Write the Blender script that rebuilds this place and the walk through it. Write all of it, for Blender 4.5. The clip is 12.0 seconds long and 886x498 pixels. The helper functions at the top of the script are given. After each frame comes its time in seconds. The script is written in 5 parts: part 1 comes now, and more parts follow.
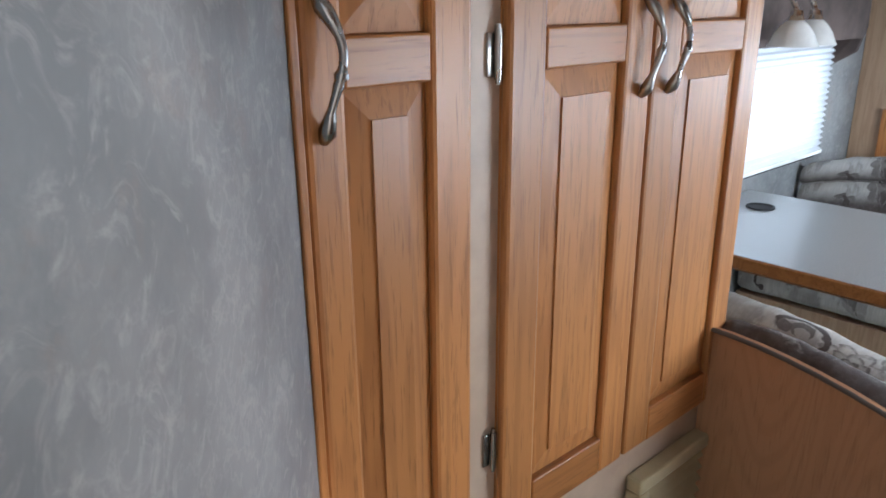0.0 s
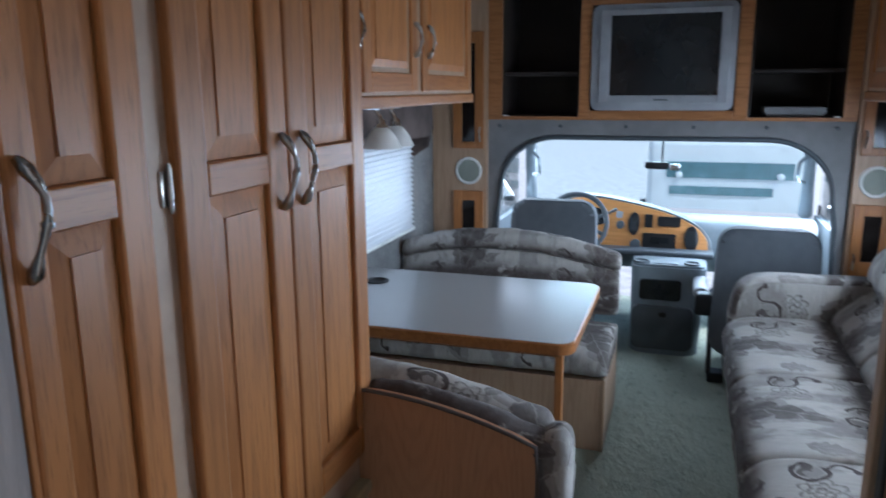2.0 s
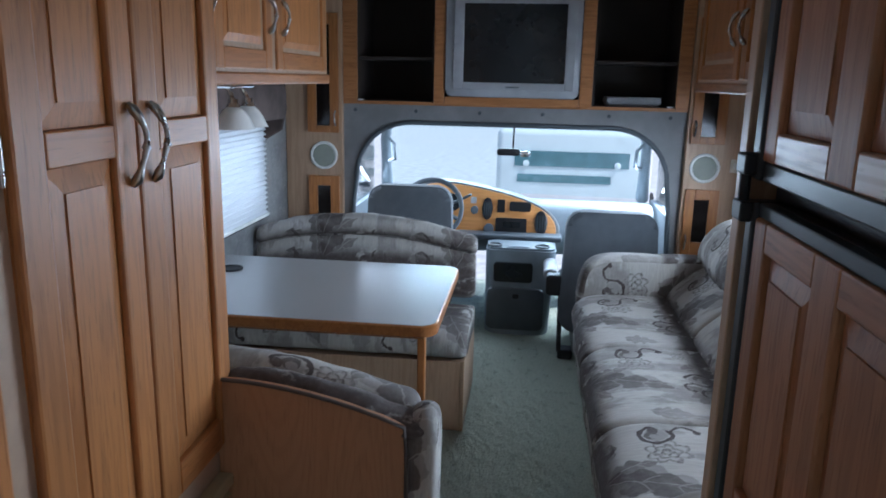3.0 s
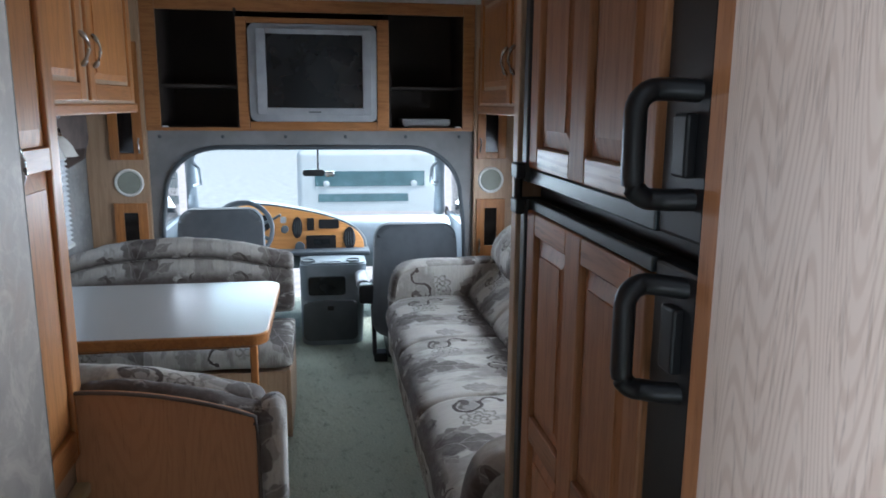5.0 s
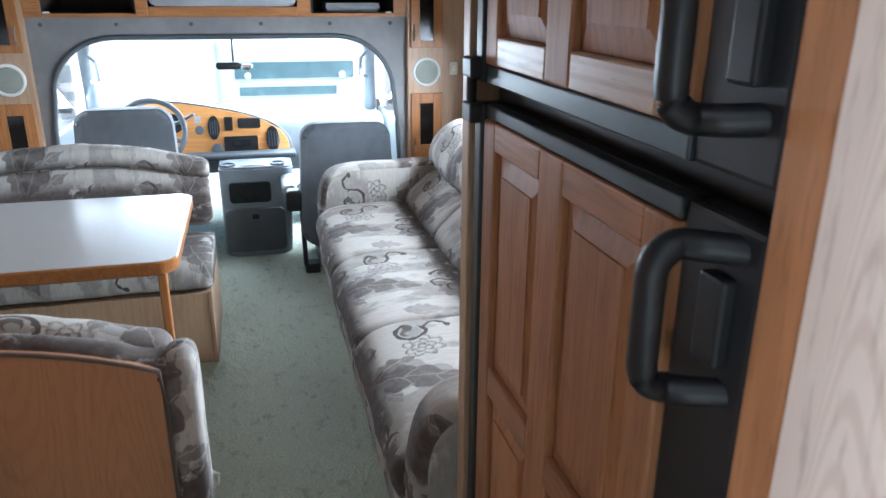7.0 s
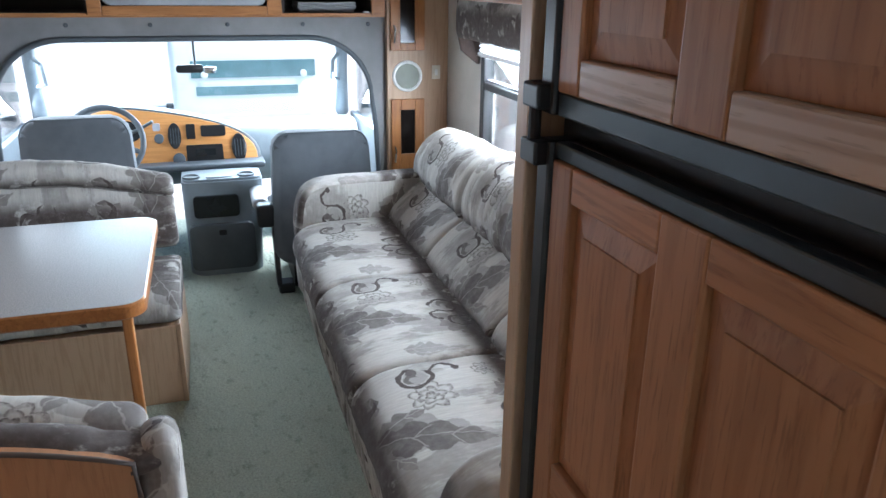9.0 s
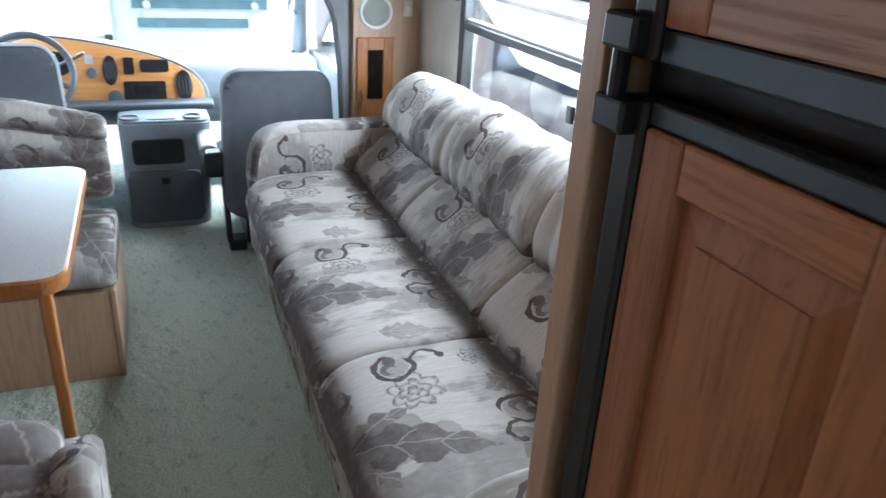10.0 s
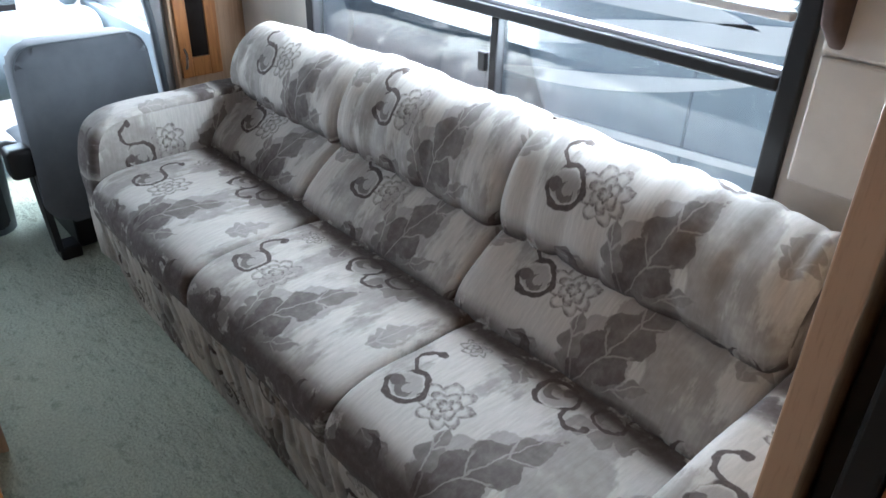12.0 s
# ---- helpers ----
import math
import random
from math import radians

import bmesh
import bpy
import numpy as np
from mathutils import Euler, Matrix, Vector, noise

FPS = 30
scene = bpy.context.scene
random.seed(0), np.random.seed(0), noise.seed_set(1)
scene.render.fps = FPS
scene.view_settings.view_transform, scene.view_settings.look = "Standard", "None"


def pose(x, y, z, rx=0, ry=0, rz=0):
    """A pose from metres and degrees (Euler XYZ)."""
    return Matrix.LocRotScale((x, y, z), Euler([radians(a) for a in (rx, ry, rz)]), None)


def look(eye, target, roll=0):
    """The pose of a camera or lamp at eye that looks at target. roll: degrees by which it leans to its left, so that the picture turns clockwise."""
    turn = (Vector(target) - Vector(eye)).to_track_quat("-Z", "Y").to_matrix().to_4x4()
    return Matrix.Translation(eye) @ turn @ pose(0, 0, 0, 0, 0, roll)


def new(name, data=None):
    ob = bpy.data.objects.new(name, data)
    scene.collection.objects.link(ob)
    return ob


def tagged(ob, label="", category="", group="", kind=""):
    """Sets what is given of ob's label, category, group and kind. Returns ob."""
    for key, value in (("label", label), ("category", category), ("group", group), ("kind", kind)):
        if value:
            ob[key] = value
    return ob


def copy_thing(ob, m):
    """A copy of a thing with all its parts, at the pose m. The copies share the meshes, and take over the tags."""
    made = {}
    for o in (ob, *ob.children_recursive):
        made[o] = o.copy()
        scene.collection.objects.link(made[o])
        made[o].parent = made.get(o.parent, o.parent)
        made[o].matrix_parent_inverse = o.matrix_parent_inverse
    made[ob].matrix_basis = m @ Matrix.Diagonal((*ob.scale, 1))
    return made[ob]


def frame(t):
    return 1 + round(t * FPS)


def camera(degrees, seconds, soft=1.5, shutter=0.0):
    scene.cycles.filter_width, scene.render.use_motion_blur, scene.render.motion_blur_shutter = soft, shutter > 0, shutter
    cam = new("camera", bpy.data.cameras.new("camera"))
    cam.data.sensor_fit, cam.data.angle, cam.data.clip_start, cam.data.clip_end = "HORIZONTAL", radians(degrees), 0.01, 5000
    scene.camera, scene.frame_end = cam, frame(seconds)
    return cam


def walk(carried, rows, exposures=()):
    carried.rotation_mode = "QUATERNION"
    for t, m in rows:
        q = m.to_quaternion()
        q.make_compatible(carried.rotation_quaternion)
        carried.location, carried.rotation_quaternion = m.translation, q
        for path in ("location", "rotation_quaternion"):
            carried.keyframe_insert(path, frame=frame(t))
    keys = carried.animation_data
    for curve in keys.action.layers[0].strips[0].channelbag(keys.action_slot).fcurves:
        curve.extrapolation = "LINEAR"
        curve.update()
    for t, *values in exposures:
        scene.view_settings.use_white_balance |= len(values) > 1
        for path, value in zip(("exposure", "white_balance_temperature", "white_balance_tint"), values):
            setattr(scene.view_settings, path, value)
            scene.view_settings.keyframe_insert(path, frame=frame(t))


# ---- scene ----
cam = camera(62.0, 12.0, shutter=0.3)
PATH = [
    (0, (0.594, -0.081, 1.477), (1.858, 1.332, 0.841), -0.6),
    (0.5, (0.531, -0.1, 1.504), (1.933, 1.217, 0.958), 0.2),
    (1, (0.474, -0.134, 1.525), (2.096, 0.944, 1.071), -0.0),
    (1.5, (0.411, -0.151, 1.546), (2.169, 0.725, 1.166), -0.0),
    (2, (0.38, -0.142, 1.554), (2.236, 0.469, 1.13), -0.4),
    (2.5, (0.383, -0.13, 1.528), (2.276, 0.214, 0.983), -0.3),
    (3, (0.393, -0.11, 1.529), (2.329, 0.111, 1.079), 1.3),
    (3.5, (0.262, -0.09, 1.547), (2.23, -0.046, 1.196), 0.2),
    (5.5, (0.095, -0.046, 1.544), (1.966, -0.513, 1.012), 2.2),
    (6, (0.132, -0.043, 1.525), (1.909, -0.555, 0.763), 2.9),
    (6.5, (0.202, -0.037, 1.514), (1.985, -0.532, 0.753), 2.6),
    (7, (0.409, -0.095, 1.532), (2.234, -0.566, 0.864), 0.4),
    (9, (0.716, -0.037, 1.545), (2.507, -0.615, 0.867), 0.7),
    (9.5, (0.826, -0.084, 1.511), (2.61, -0.558, 0.74), 3.8),
    (10, (1.035, -0.053, 1.488), (2.729, -0.743, 0.679), 3.5),
    (10.5, (1.261, -0.047, 1.496), (2.845, -0.801, 0.536), 2.0),
    (11, (1.381, 0.085, 1.52), (2.837, -0.779, 0.454), -0.7),
    (11.5, (1.466, 0.215, 1.538), (2.729, -0.893, 0.453), 0.3),
    (12, (1.49, 0.243, 1.559), (2.771, -0.92, 0.557), 1.6),
]
TINT = 12
EXPOSURE = [(t, e, 5450 if 1.9 < t < 3.2 else 5900, TINT) for t, e in ((0, 0.65), (0.5, 0.6), (1, 0.45), (1.5, 0.12), (2, -0.3), (2.5, -0.42), (3, -0.3), (3.5, -0.3), (5.5, 0.15), (6, 0.7), (6.5, 0.75), (7, 0.85), (9, 0.6), (9.5, 0.6), (10.5, 0.55), (12, 0.5))]
walk(cam, [(t, look(eye, target, roll)) for t, eye, target, roll in PATH], EXPOSURE)

# ---- light and sky ----
world = bpy.data.worlds.new("sky")
scene.world = world
world.use_nodes = True
wn = world.node_tree.nodes
sky = wn.new("ShaderNodeTexSky")
sky.sky_type = "NISHITA"
sky.sun_disc = False
SUN_EL, SUN_ROT = 56.0, 206.6
sky.sun_elevation, sky.sun_rotation = radians(SUN_EL), radians(SUN_ROT)
world.node_tree.links.new(sky.outputs[0], wn["Background"].inputs[0])
wn["Background"].inputs[1].default_value = 0.15
sun = new("sun", bpy.data.lights.new("sun", "SUN"))
sun.data.energy, sun.data.angle, sun.data.color = 5.0, radians(6), (1.0, 0.96, 0.9)
sun.matrix_world = look((0, 0, 0), (0.3, 0.6, -1.0))


def daylight(name, at, target, w, h, power):
    lamp = bpy.data.lights.new(name, "AREA")
    lamp.shape, lamp.size, lamp.size_y, lamp.energy, lamp.color = "RECTANGLE", w, h, power, (0.84, 0.94, 1.0)
    ob = new(name, lamp)
    ob.matrix_world = look(at, target)


daylight("sky_windshield", (5.75, 0, 1.12), (4.2, 0, 0.3), 1.6, 0.45, 36)
daylight("sky_side_window", (3.0, -1.36, 1.12), (3.0, -0.65, 0.55), 1.7, 0.42, 76)
daylight("sky_dinette_window", (3.05, 1.36, 1.05), (3.0, 0, 0.7), 1.7, 0.4, 4)
daylight("sky_rear_window", (-0.95, 1.36, 0.85), (-0.2, -0.45, 0.8), 1.0, 0.7, 78)
daylight("sky_cab_door_window", (5.08, -0.97, 1.0), (4.55, -0.05, 0.1), 0.85, 0.45, 30)
daylight("sky_driver_window", (5.08, 0.97, 1.0), (4.7, 0.0, 0.2), 0.85, 0.45, 10)
# added fill light above the corridor, with no vent or lamp known there
daylight("corridor_fill", (0.42, -0.17, 2.15), (0.42, -0.17, 0), 0.34, 0.34, 0.5)

# ---- materials ----


class Nodes:
    """Short names for building node trees."""

    def __init__(self, name):
        self.mat = bpy.data.materials.new(name)
        self.mat.use_nodes = True
        self.t = self.mat.node_tree
        self.b = self.t.nodes["Principled BSDF"]

    def n(self, kind, **kw):
        nd = self.t.nodes.new("ShaderNode" + kind)
        for k, v in kw.items():
            nd.inputs[k.replace("_", " ")].default_value = v
        return nd

    def l(self, a, b):
        self.t.links.new(a, b)

    def m(self, op, a, b=None, c=None, clamp=False):
        nd = self.t.nodes.new("ShaderNodeMath")
        nd.operation, nd.use_clamp = op, clamp
        for i, v in enumerate((a, b, c)):
            if v is None:
                continue
            if isinstance(v, (int, float)):
                nd.inputs[i].default_value = v
            else:
                self.l(v, nd.inputs[i])
        return nd.outputs[0]

    def mix(self, fac, a, b):
        nd = self.t.nodes.new("ShaderNodeMix")
        nd.data_type = "RGBA"
        for sock, v in ((nd.inputs[0], fac), (nd.inputs[6], a), (nd.inputs[7], b)):
            if isinstance(v, (int, float)):
                sock.default_value = v
            elif isinstance(v, tuple):
                sock.default_value = (*v[:3], 1)
            else:
                self.l(v, sock)
        return nd.outputs[2]

    def ramp(self, v, lo, hi):
        nd = self.t.nodes.new("ShaderNodeMapRange")
        nd.interpolation_type = "SMOOTHSTEP"
        nd.inputs[1].default_value, nd.inputs[2].default_value = lo, hi
        self.l(v, nd.inputs[0])
        return nd.outputs[0]

    def coords(self, scale=(1, 1, 1), kind="Object", loc=None):
        tc = self.n("TexCoord")
        mp = self.n("Mapping")
        mp.inputs["Scale"].default_value = scale
        self.l(tc.outputs[kind], mp.inputs[0])
        if loc is not None:
            self.l(loc, mp.inputs["Location"])
        return mp.outputs[0]

    def noise(self, vec, scale, detail=4, rough=0.55):
        nd = self.n("TexNoise", Scale=scale, Detail=detail, Roughness=rough)
        self.l(vec, nd.inputs["Vector"])
        return nd.outputs[0]

    def bump(self, h, strength, dist):
        nd = self.n("Bump", Strength=strength, Distance=dist)
        self.l(h, nd.inputs["Height"])
        self.l(nd.outputs[0], self.b.inputs["Normal"])

    def done(self, color, rough=0.5, metal=0.0, spec=0.5):
        for key, v in (("Base Color", color), ("Roughness", rough)):
            if isinstance(v, tuple):
                self.b.inputs[key].default_value = (*v, 1)
            elif isinstance(v, (int, float)):
                self.b.inputs[key].default_value = v
            else:
                self.l(v, self.b.inputs[key])
        self.b.inputs["Metallic"].default_value = metal
        self.b.inputs["Specular IOR Level"].default_value = spec
        return self.mat


def wood(name, light, dark, grain="z", rough=0.34, pores=0.55, figure=0.5, broadness=9, lines=60.0, detail=3):
    k = Nodes(name)
    rnd = k.n("ObjectInfo").outputs["Random"]
    off = k.n("CombineXYZ")
    shift = k.m("MULTIPLY", rnd, 7.0)
    for i in range(3):
        k.l(shift, off.inputs[i])
    stretch = {"z": (1, 1, 0.07), "x": (0.07, 1, 1), "y": (1, 0.07, 1)}[grain]
    vec = k.coords(stretch, loc=off.outputs[0])
    broad = k.noise(vec, broadness, detail)
    wv = k.m("SINE", k.m("MULTIPLY", broad, lines))
    cathedral = k.ramp(wv, -0.2, 1.0)
    fine = k.noise(vec, 170, 3, 0.7)
    fleck = k.ramp(fine, 0.52, 0.68)
    blotch = k.noise(k.coords(), 3.0, 3)
    c = k.mix(k.m("MULTIPLY", cathedral, figure), light, dark)
    c = k.mix(k.m("MULTIPLY", fleck, pores), c, tuple(v * 0.55 for v in dark))
    c = k.mix(k.m("MULTIPLY", blotch, 0.35), c, tuple(v * 0.8 for v in light))
    tone = k.m("MULTIPLY_ADD", rnd, 0.24, 0.88)
    hsv = k.n("HueSaturation")
    k.l(tone, hsv.inputs["Value"])
    k.l(c, hsv.inputs["Color"])
    k.bump(fleck, 0.15, 0.0006)
    return k.done(hsv.outputs[0], k.m("MULTIPLY_ADD", fine, 0.2, rough - 0.08), 0.0, 0.38)


def plain(name, color, rough=0.5, metal=0.0, grain=400, depth=0.0003, vary=0.15, spec=0.5):
    k = Nodes(name)
    vec = k.coords()
    big = k.noise(vec, 5, 5, 0.6)
    small = k.noise(vec, grain, 2)
    c = k.mix(k.ramp(big, 0.3, 0.7), tuple(v * (1 - vary) for v in color), tuple(min(1, v * (1 + vary)) for v in color))
    k.bump(small, 0.3, depth)
    return k.done(c, k.m("MULTIPLY_ADD", big, 0.16, rough - 0.08), metal, spec)


def floral():
    """Woven upholstery: cream ground, taupe leaves, scrolls and small flowers."""
    k = Nodes("floral_upholstery")
    tc = k.n("TexCoord")
    uv = tc.outputs["UV"]
    warp = k.n("TexNoise", Scale=9.0, Detail=3.0)
    k.l(uv, warp.inputs["Vector"])
    vm = k.t.nodes.new("ShaderNodeVectorMath")
    vm.operation = "MULTIPLY_ADD"
    k.l(warp.outputs[1], vm.inputs[0])
    vm.inputs[1].default_value = (0.036, 0.036, 0)
    ragged = k.n("TexNoise", Scale=45.0, Detail=3.0)
    k.l(uv, ragged.inputs["Vector"])
    vr = k.t.nodes.new("ShaderNodeVectorMath")
    vr.operation = "MULTIPLY_ADD"
    k.l(ragged.outputs[1], vr.inputs[0])
    vr.inputs[1].default_value = (0.016, 0.016, 0)
    k.l(uv, vr.inputs[2])
    k.l(vr.outputs[0], vm.inputs[2])
    sep = k.n("SeparateXYZ")
    k.l(vm.outputs[0], sep.inputs[0])
    CU, CV, PHASE = 0.6633, 0.62, 1.8487
    u = k.m("FLOORED_MODULO", k.m("SUBTRACT", sep.outputs[0], PHASE), CU)
    v = k.m("FLOORED_MODULO", sep.outputs[1], CV)

    def axes(cu, cv, deg):
        """Coordinates along and across a direction, from a centre in the repeat."""
        du = k.m("SUBTRACT", u, cu + 0.028)
        dv = k.m("SUBTRACT", v, cv + 0.028)
        c, s = math.cos(radians(deg)), math.sin(radians(deg))
        p = k.m("MULTIPLY_ADD", du, c, k.m("MULTIPLY", dv, s))
        q = k.m("MULTIPLY_ADD", du, -s, k.m("MULTIPLY", dv, c))
        return p, q

    def length(p, q):
        return k.m("SQRT", k.m("ADD", k.m("MULTIPLY", p, p), k.m("MULTIPLY", q, q)))

    def soft(d, lo, hi):
        return k.m("SUBTRACT", 1.0, k.ramp(d, lo, hi))

    total = None
    tone = k.ramp(k.noise(uv, 20, 4), 0.1, 0.65)

    worn = k.m("MULTIPLY_ADD", k.ramp(k.noise(uv, 38, 5, 0.7), 0.25, 0.6), 0.12, 0.88)

    def add(val, weight):
        nonlocal total
        val = k.m("MULTIPLY", k.m("MULTIPLY", val, weight), worn)
        total = val if total is None else k.m("MAXIMUM", total, val)

    def crescent(cu, cv, rad, deg, weight=0.95):
        p, q = axes(cu, cv, deg)
        hole = soft(length(k.m("SUBTRACT", p, rad * 0.42), q), rad * 0.56, rad * 0.66)
        add(k.m("MULTIPLY", soft(length(p, q), rad * 0.94, rad * 1.06), k.m("SUBTRACT", 1.0, hole)), weight)

    def arc(cu, cv, rad, w, deg, cut=-0.2, weight=0.95):
        p, q = axes(cu, cv, deg)
        ring = soft(k.m("ABSOLUTE", k.m("SUBTRACT", length(p, q), rad)), w * 0.75, w * 1.2)
        add(k.m("MULTIPLY", ring, k.ramp(p, rad * cut - 0.004, rad * cut + 0.004)), weight)

    def dot(cu, cv, rad, weight=0.95):
        p, q = axes(cu, cv, 0)
        add(soft(length(p, q), rad * 0.85, rad * 1.1), weight)

    def leaf(cu, cv, deg, ln, wide, weight=0.95):
        p, q = axes(cu, cv, deg)
        t = k.m("DIVIDE", p, ln)
        inside = k.m("MINIMUM", k.m("MAXIMUM", t, 0.0), 1.0)
        lobes = k.m("MULTIPLY_ADD", k.m("ABSOLUTE", k.m("SINE", k.m("MULTIPLY", inside, 14.0))), 0.55, 0.5)
        half = k.m("MULTIPLY", k.m("MULTIPLY", k.m("SINE", k.m("MULTIPLY", k.m("POWER", inside, 0.75), math.pi)), wide), k.m("MULTIPLY_ADD", tone, 0.35, k.m("MULTIPLY", lobes, 0.8)))
        aq = k.m("ABSOLUTE", q)
        body = k.ramp(k.m("SUBTRACT", half, aq), 0.0, 0.007)
        bent = k.m("ABSOLUTE", k.m("MULTIPLY_ADD", k.m("MULTIPLY", inside, inside), wide * 0.3, q))
        rib = soft(bent, 0.0010, 0.0028)
        side = k.m("MULTIPLY", k.ramp(k.m("SINE", k.m("MULTIPLY", k.m("SUBTRACT", p, aq), 62.0)), 0.965, 0.998), soft(aq, wide * 0.55, wide * 0.8))
        lines = k.m("MULTIPLY", k.m("MAXIMUM", rib, side), 0.34)
        fade = k.m("MULTIPLY_ADD", inside, -0.28, 1.0)
        add(k.m("MULTIPLY", body, k.m("SUBTRACT", k.m("MULTIPLY", fade, k.m("MULTIPLY_ADD", tone, 0.3, 0.72)), lines)), weight)

    def flower(cu, cv, rad):
        p, q = axes(cu, cv, 20)
        d = length(p, q)
        ang = k.m("ARCTAN2", q, p)
        frill = k.ramp(k.noise(uv, 75, 3, 0.7), 0.38, 0.62)
        for n, r, w in ((4.0, 1.0, 0.8), (3.0, 0.62, 0.8), (2.5, 0.3, 0.9)):
            edge = k.m("MULTIPLY_ADD", k.m("ABSOLUTE", k.m("COSINE", k.m("MULTIPLY", ang, n))), rad * r * 0.3, rad * r * 0.72)
            gap = k.m("SUBTRACT", edge, d)
            petal = k.m("MULTIPLY", k.ramp(gap, -0.003, 0.002), soft(gap, 0.002, rad * 0.26))
            add(k.m("MULTIPLY", petal, k.m("MULTIPLY_ADD", frill, 0.55, 0.45)), w)

    def scroll(cu, cv, rad, deg, turn=1.0):
        """A leafy ring that runs out into a curled, clubbed tail."""
        c, s = math.cos(radians(deg)), math.sin(radians(deg))
        dot(cu, cv, rad * 0.8, 0.38)
        arc(cu, cv, rad, rad * 0.14, deg + 125 * turn, -0.86)
        crescent(cu - 0.3 * rad * c, cv - 0.3 * rad * s, rad * 0.5, deg + 40 * turn, 0.8)
        tu, tv = cu + 1.45 * rad * c, cv + 1.45 * rad * s
        arc(tu + 0.3 * rad * c, tv + 0.3 * rad * s, rad * 0.75, rad * 0.11, deg - 80 * turn, 0.1)
        dot(tu + rad * 1.0 * c, tv + rad * 1.0 * s, rad * 0.24)
        dot(cu + rad * 0.6 * s, cv - rad * 0.6 * c, rad * 0.34, 0.85)

    def spray(cu, cv, deg, ln, wide):
        """A lobed oak-like leaf, dark at its foot and washed out towards the tip, with pale curved veins."""
        leaf(cu + 0.02, cv + 0.015, deg + 6, ln * 1.12, wide * 1.15, 0.45)
        leaf(cu, cv, deg, ln, wide, 0.95)
        leaf(cu, cv, deg + 38, ln * 0.62, wide * 0.62, 0.8)
        leaf(cu, cv, deg - 36, ln * 0.58, wide * 0.6, 0.85)

    scroll(0.570, 0.285, 0.050, 78)
    flower(0.470, 0.305, 0.066)
    spray(0.370, 0.090, 112, 0.36, 0.066)
    scroll(0.345, 0.500, 0.046, 200, -1.0)
    scroll(0.225, 0.525, 0.038, 150)
    leaf(0.465, 0.545, 250, 0.10, 0.045, 0.8)
    flower(0.560, 0.480, 0.040)
    leaf(0.120, 0.560, -35, 0.22, 0.060, 0.8)
    crescent(0.080, 0.110, 0.042, 100)
    arc(0.145, 0.085, 0.034, 0.007, 30)
    leaf(0.560, 0.150, 215, 0.20, 0.055, 0.85)
    crescent(0.520, 0.120, 0.036, 30)
    leaf(0.645, 0.080, 170, 0.16, 0.050, 0.75)
    arc(0.470, 0.080, 0.040, 0.008, 300)
    leaf(0.070, 0.300, 100, 0.14, 0.045, 0.5)
    # dark ground along the front edge; shade at the seat's back put into colour
    band = k.m("MAXIMUM", soft(k.m("ABSOLUTE", k.m("SUBTRACT", v, 0.09)), 0.05, 0.12), soft(k.m("ABSOLUTE", k.m("SUBTRACT", v, 0.585)), 0.02, 0.085))
    mottled = k.ramp(k.noise(uv, 11, 5, 0.65), 0.34, 0.46)
    add(k.m("MULTIPLY", band, mottled), 0.92)
    # washed shading of the weave, streaked across the seat
    mp = k.n("Mapping")
    mp.inputs["Scale"].default_value = (1.0, 0.35, 1)
    k.l(uv, mp.inputs[0])
    wash = k.ramp(k.noise(mp.outputs[0], 6, 6, 0.62), 0.485, 0.545)
    mp2 = k.n("Mapping")
    mp2.inputs["Scale"].default_value = (1.0, 0.12, 1)
    k.l(uv, mp2.inputs[0])
    streak = k.noise(mp2.outputs[0], 120, 3, 0.7)
    add(k.m("MULTIPLY", wash, k.ramp(k.noise(uv, 14, 3), 0.1, 0.6)), 0.45)
    cream = k.mix(streak, (0.33, 0.31, 0.28), (0.59, 0.56, 0.52))
    c = k.mix(total, cream, (0.046, 0.030, 0.027))
    weave = k.noise(uv, 700, 1)
    k.bump(k.m("MULTIPLY_ADD", total, -0.3, k.m("ADD", weave, k.m("MULTIPLY", streak, 0.6))), 0.5, 0.0012)
    k.b.inputs["Sheen Weight"].default_value = 0.05
    return k.done(c, 0.82, 0, 0.25)


def carpet():
    k = Nodes("sage_carpet")
    vec = k.coords()
    tuft = k.noise(vec, 120, 3, 0.7)
    tread = k.noise(k.coords((1, 1.5, 1)), 15, 5, 0.6)
    big = k.noise(vec, 2.2, 4)
    c = k.mix(k.ramp(tuft, 0.15, 0.85), (0.33, 0.375, 0.305), (0.59, 0.645, 0.54))
    c = k.mix(k.m("MULTIPLY", k.ramp(tread, 0.55, 0.68), 0.34), c, (0.12, 0.14, 0.11))
    c = k.mix(k.m("MULTIPLY", k.ramp(big, 0.45, 0.75), 0.3), c, (0.30, 0.29, 0.23))
    k.bump(k.m("MULTIPLY_ADD", tread, 3.2, k.m("MULTIPLY", tuft, 0.5)), 0.8, 0.012)
    return k.done(c, 0.95, 0, 0.1)


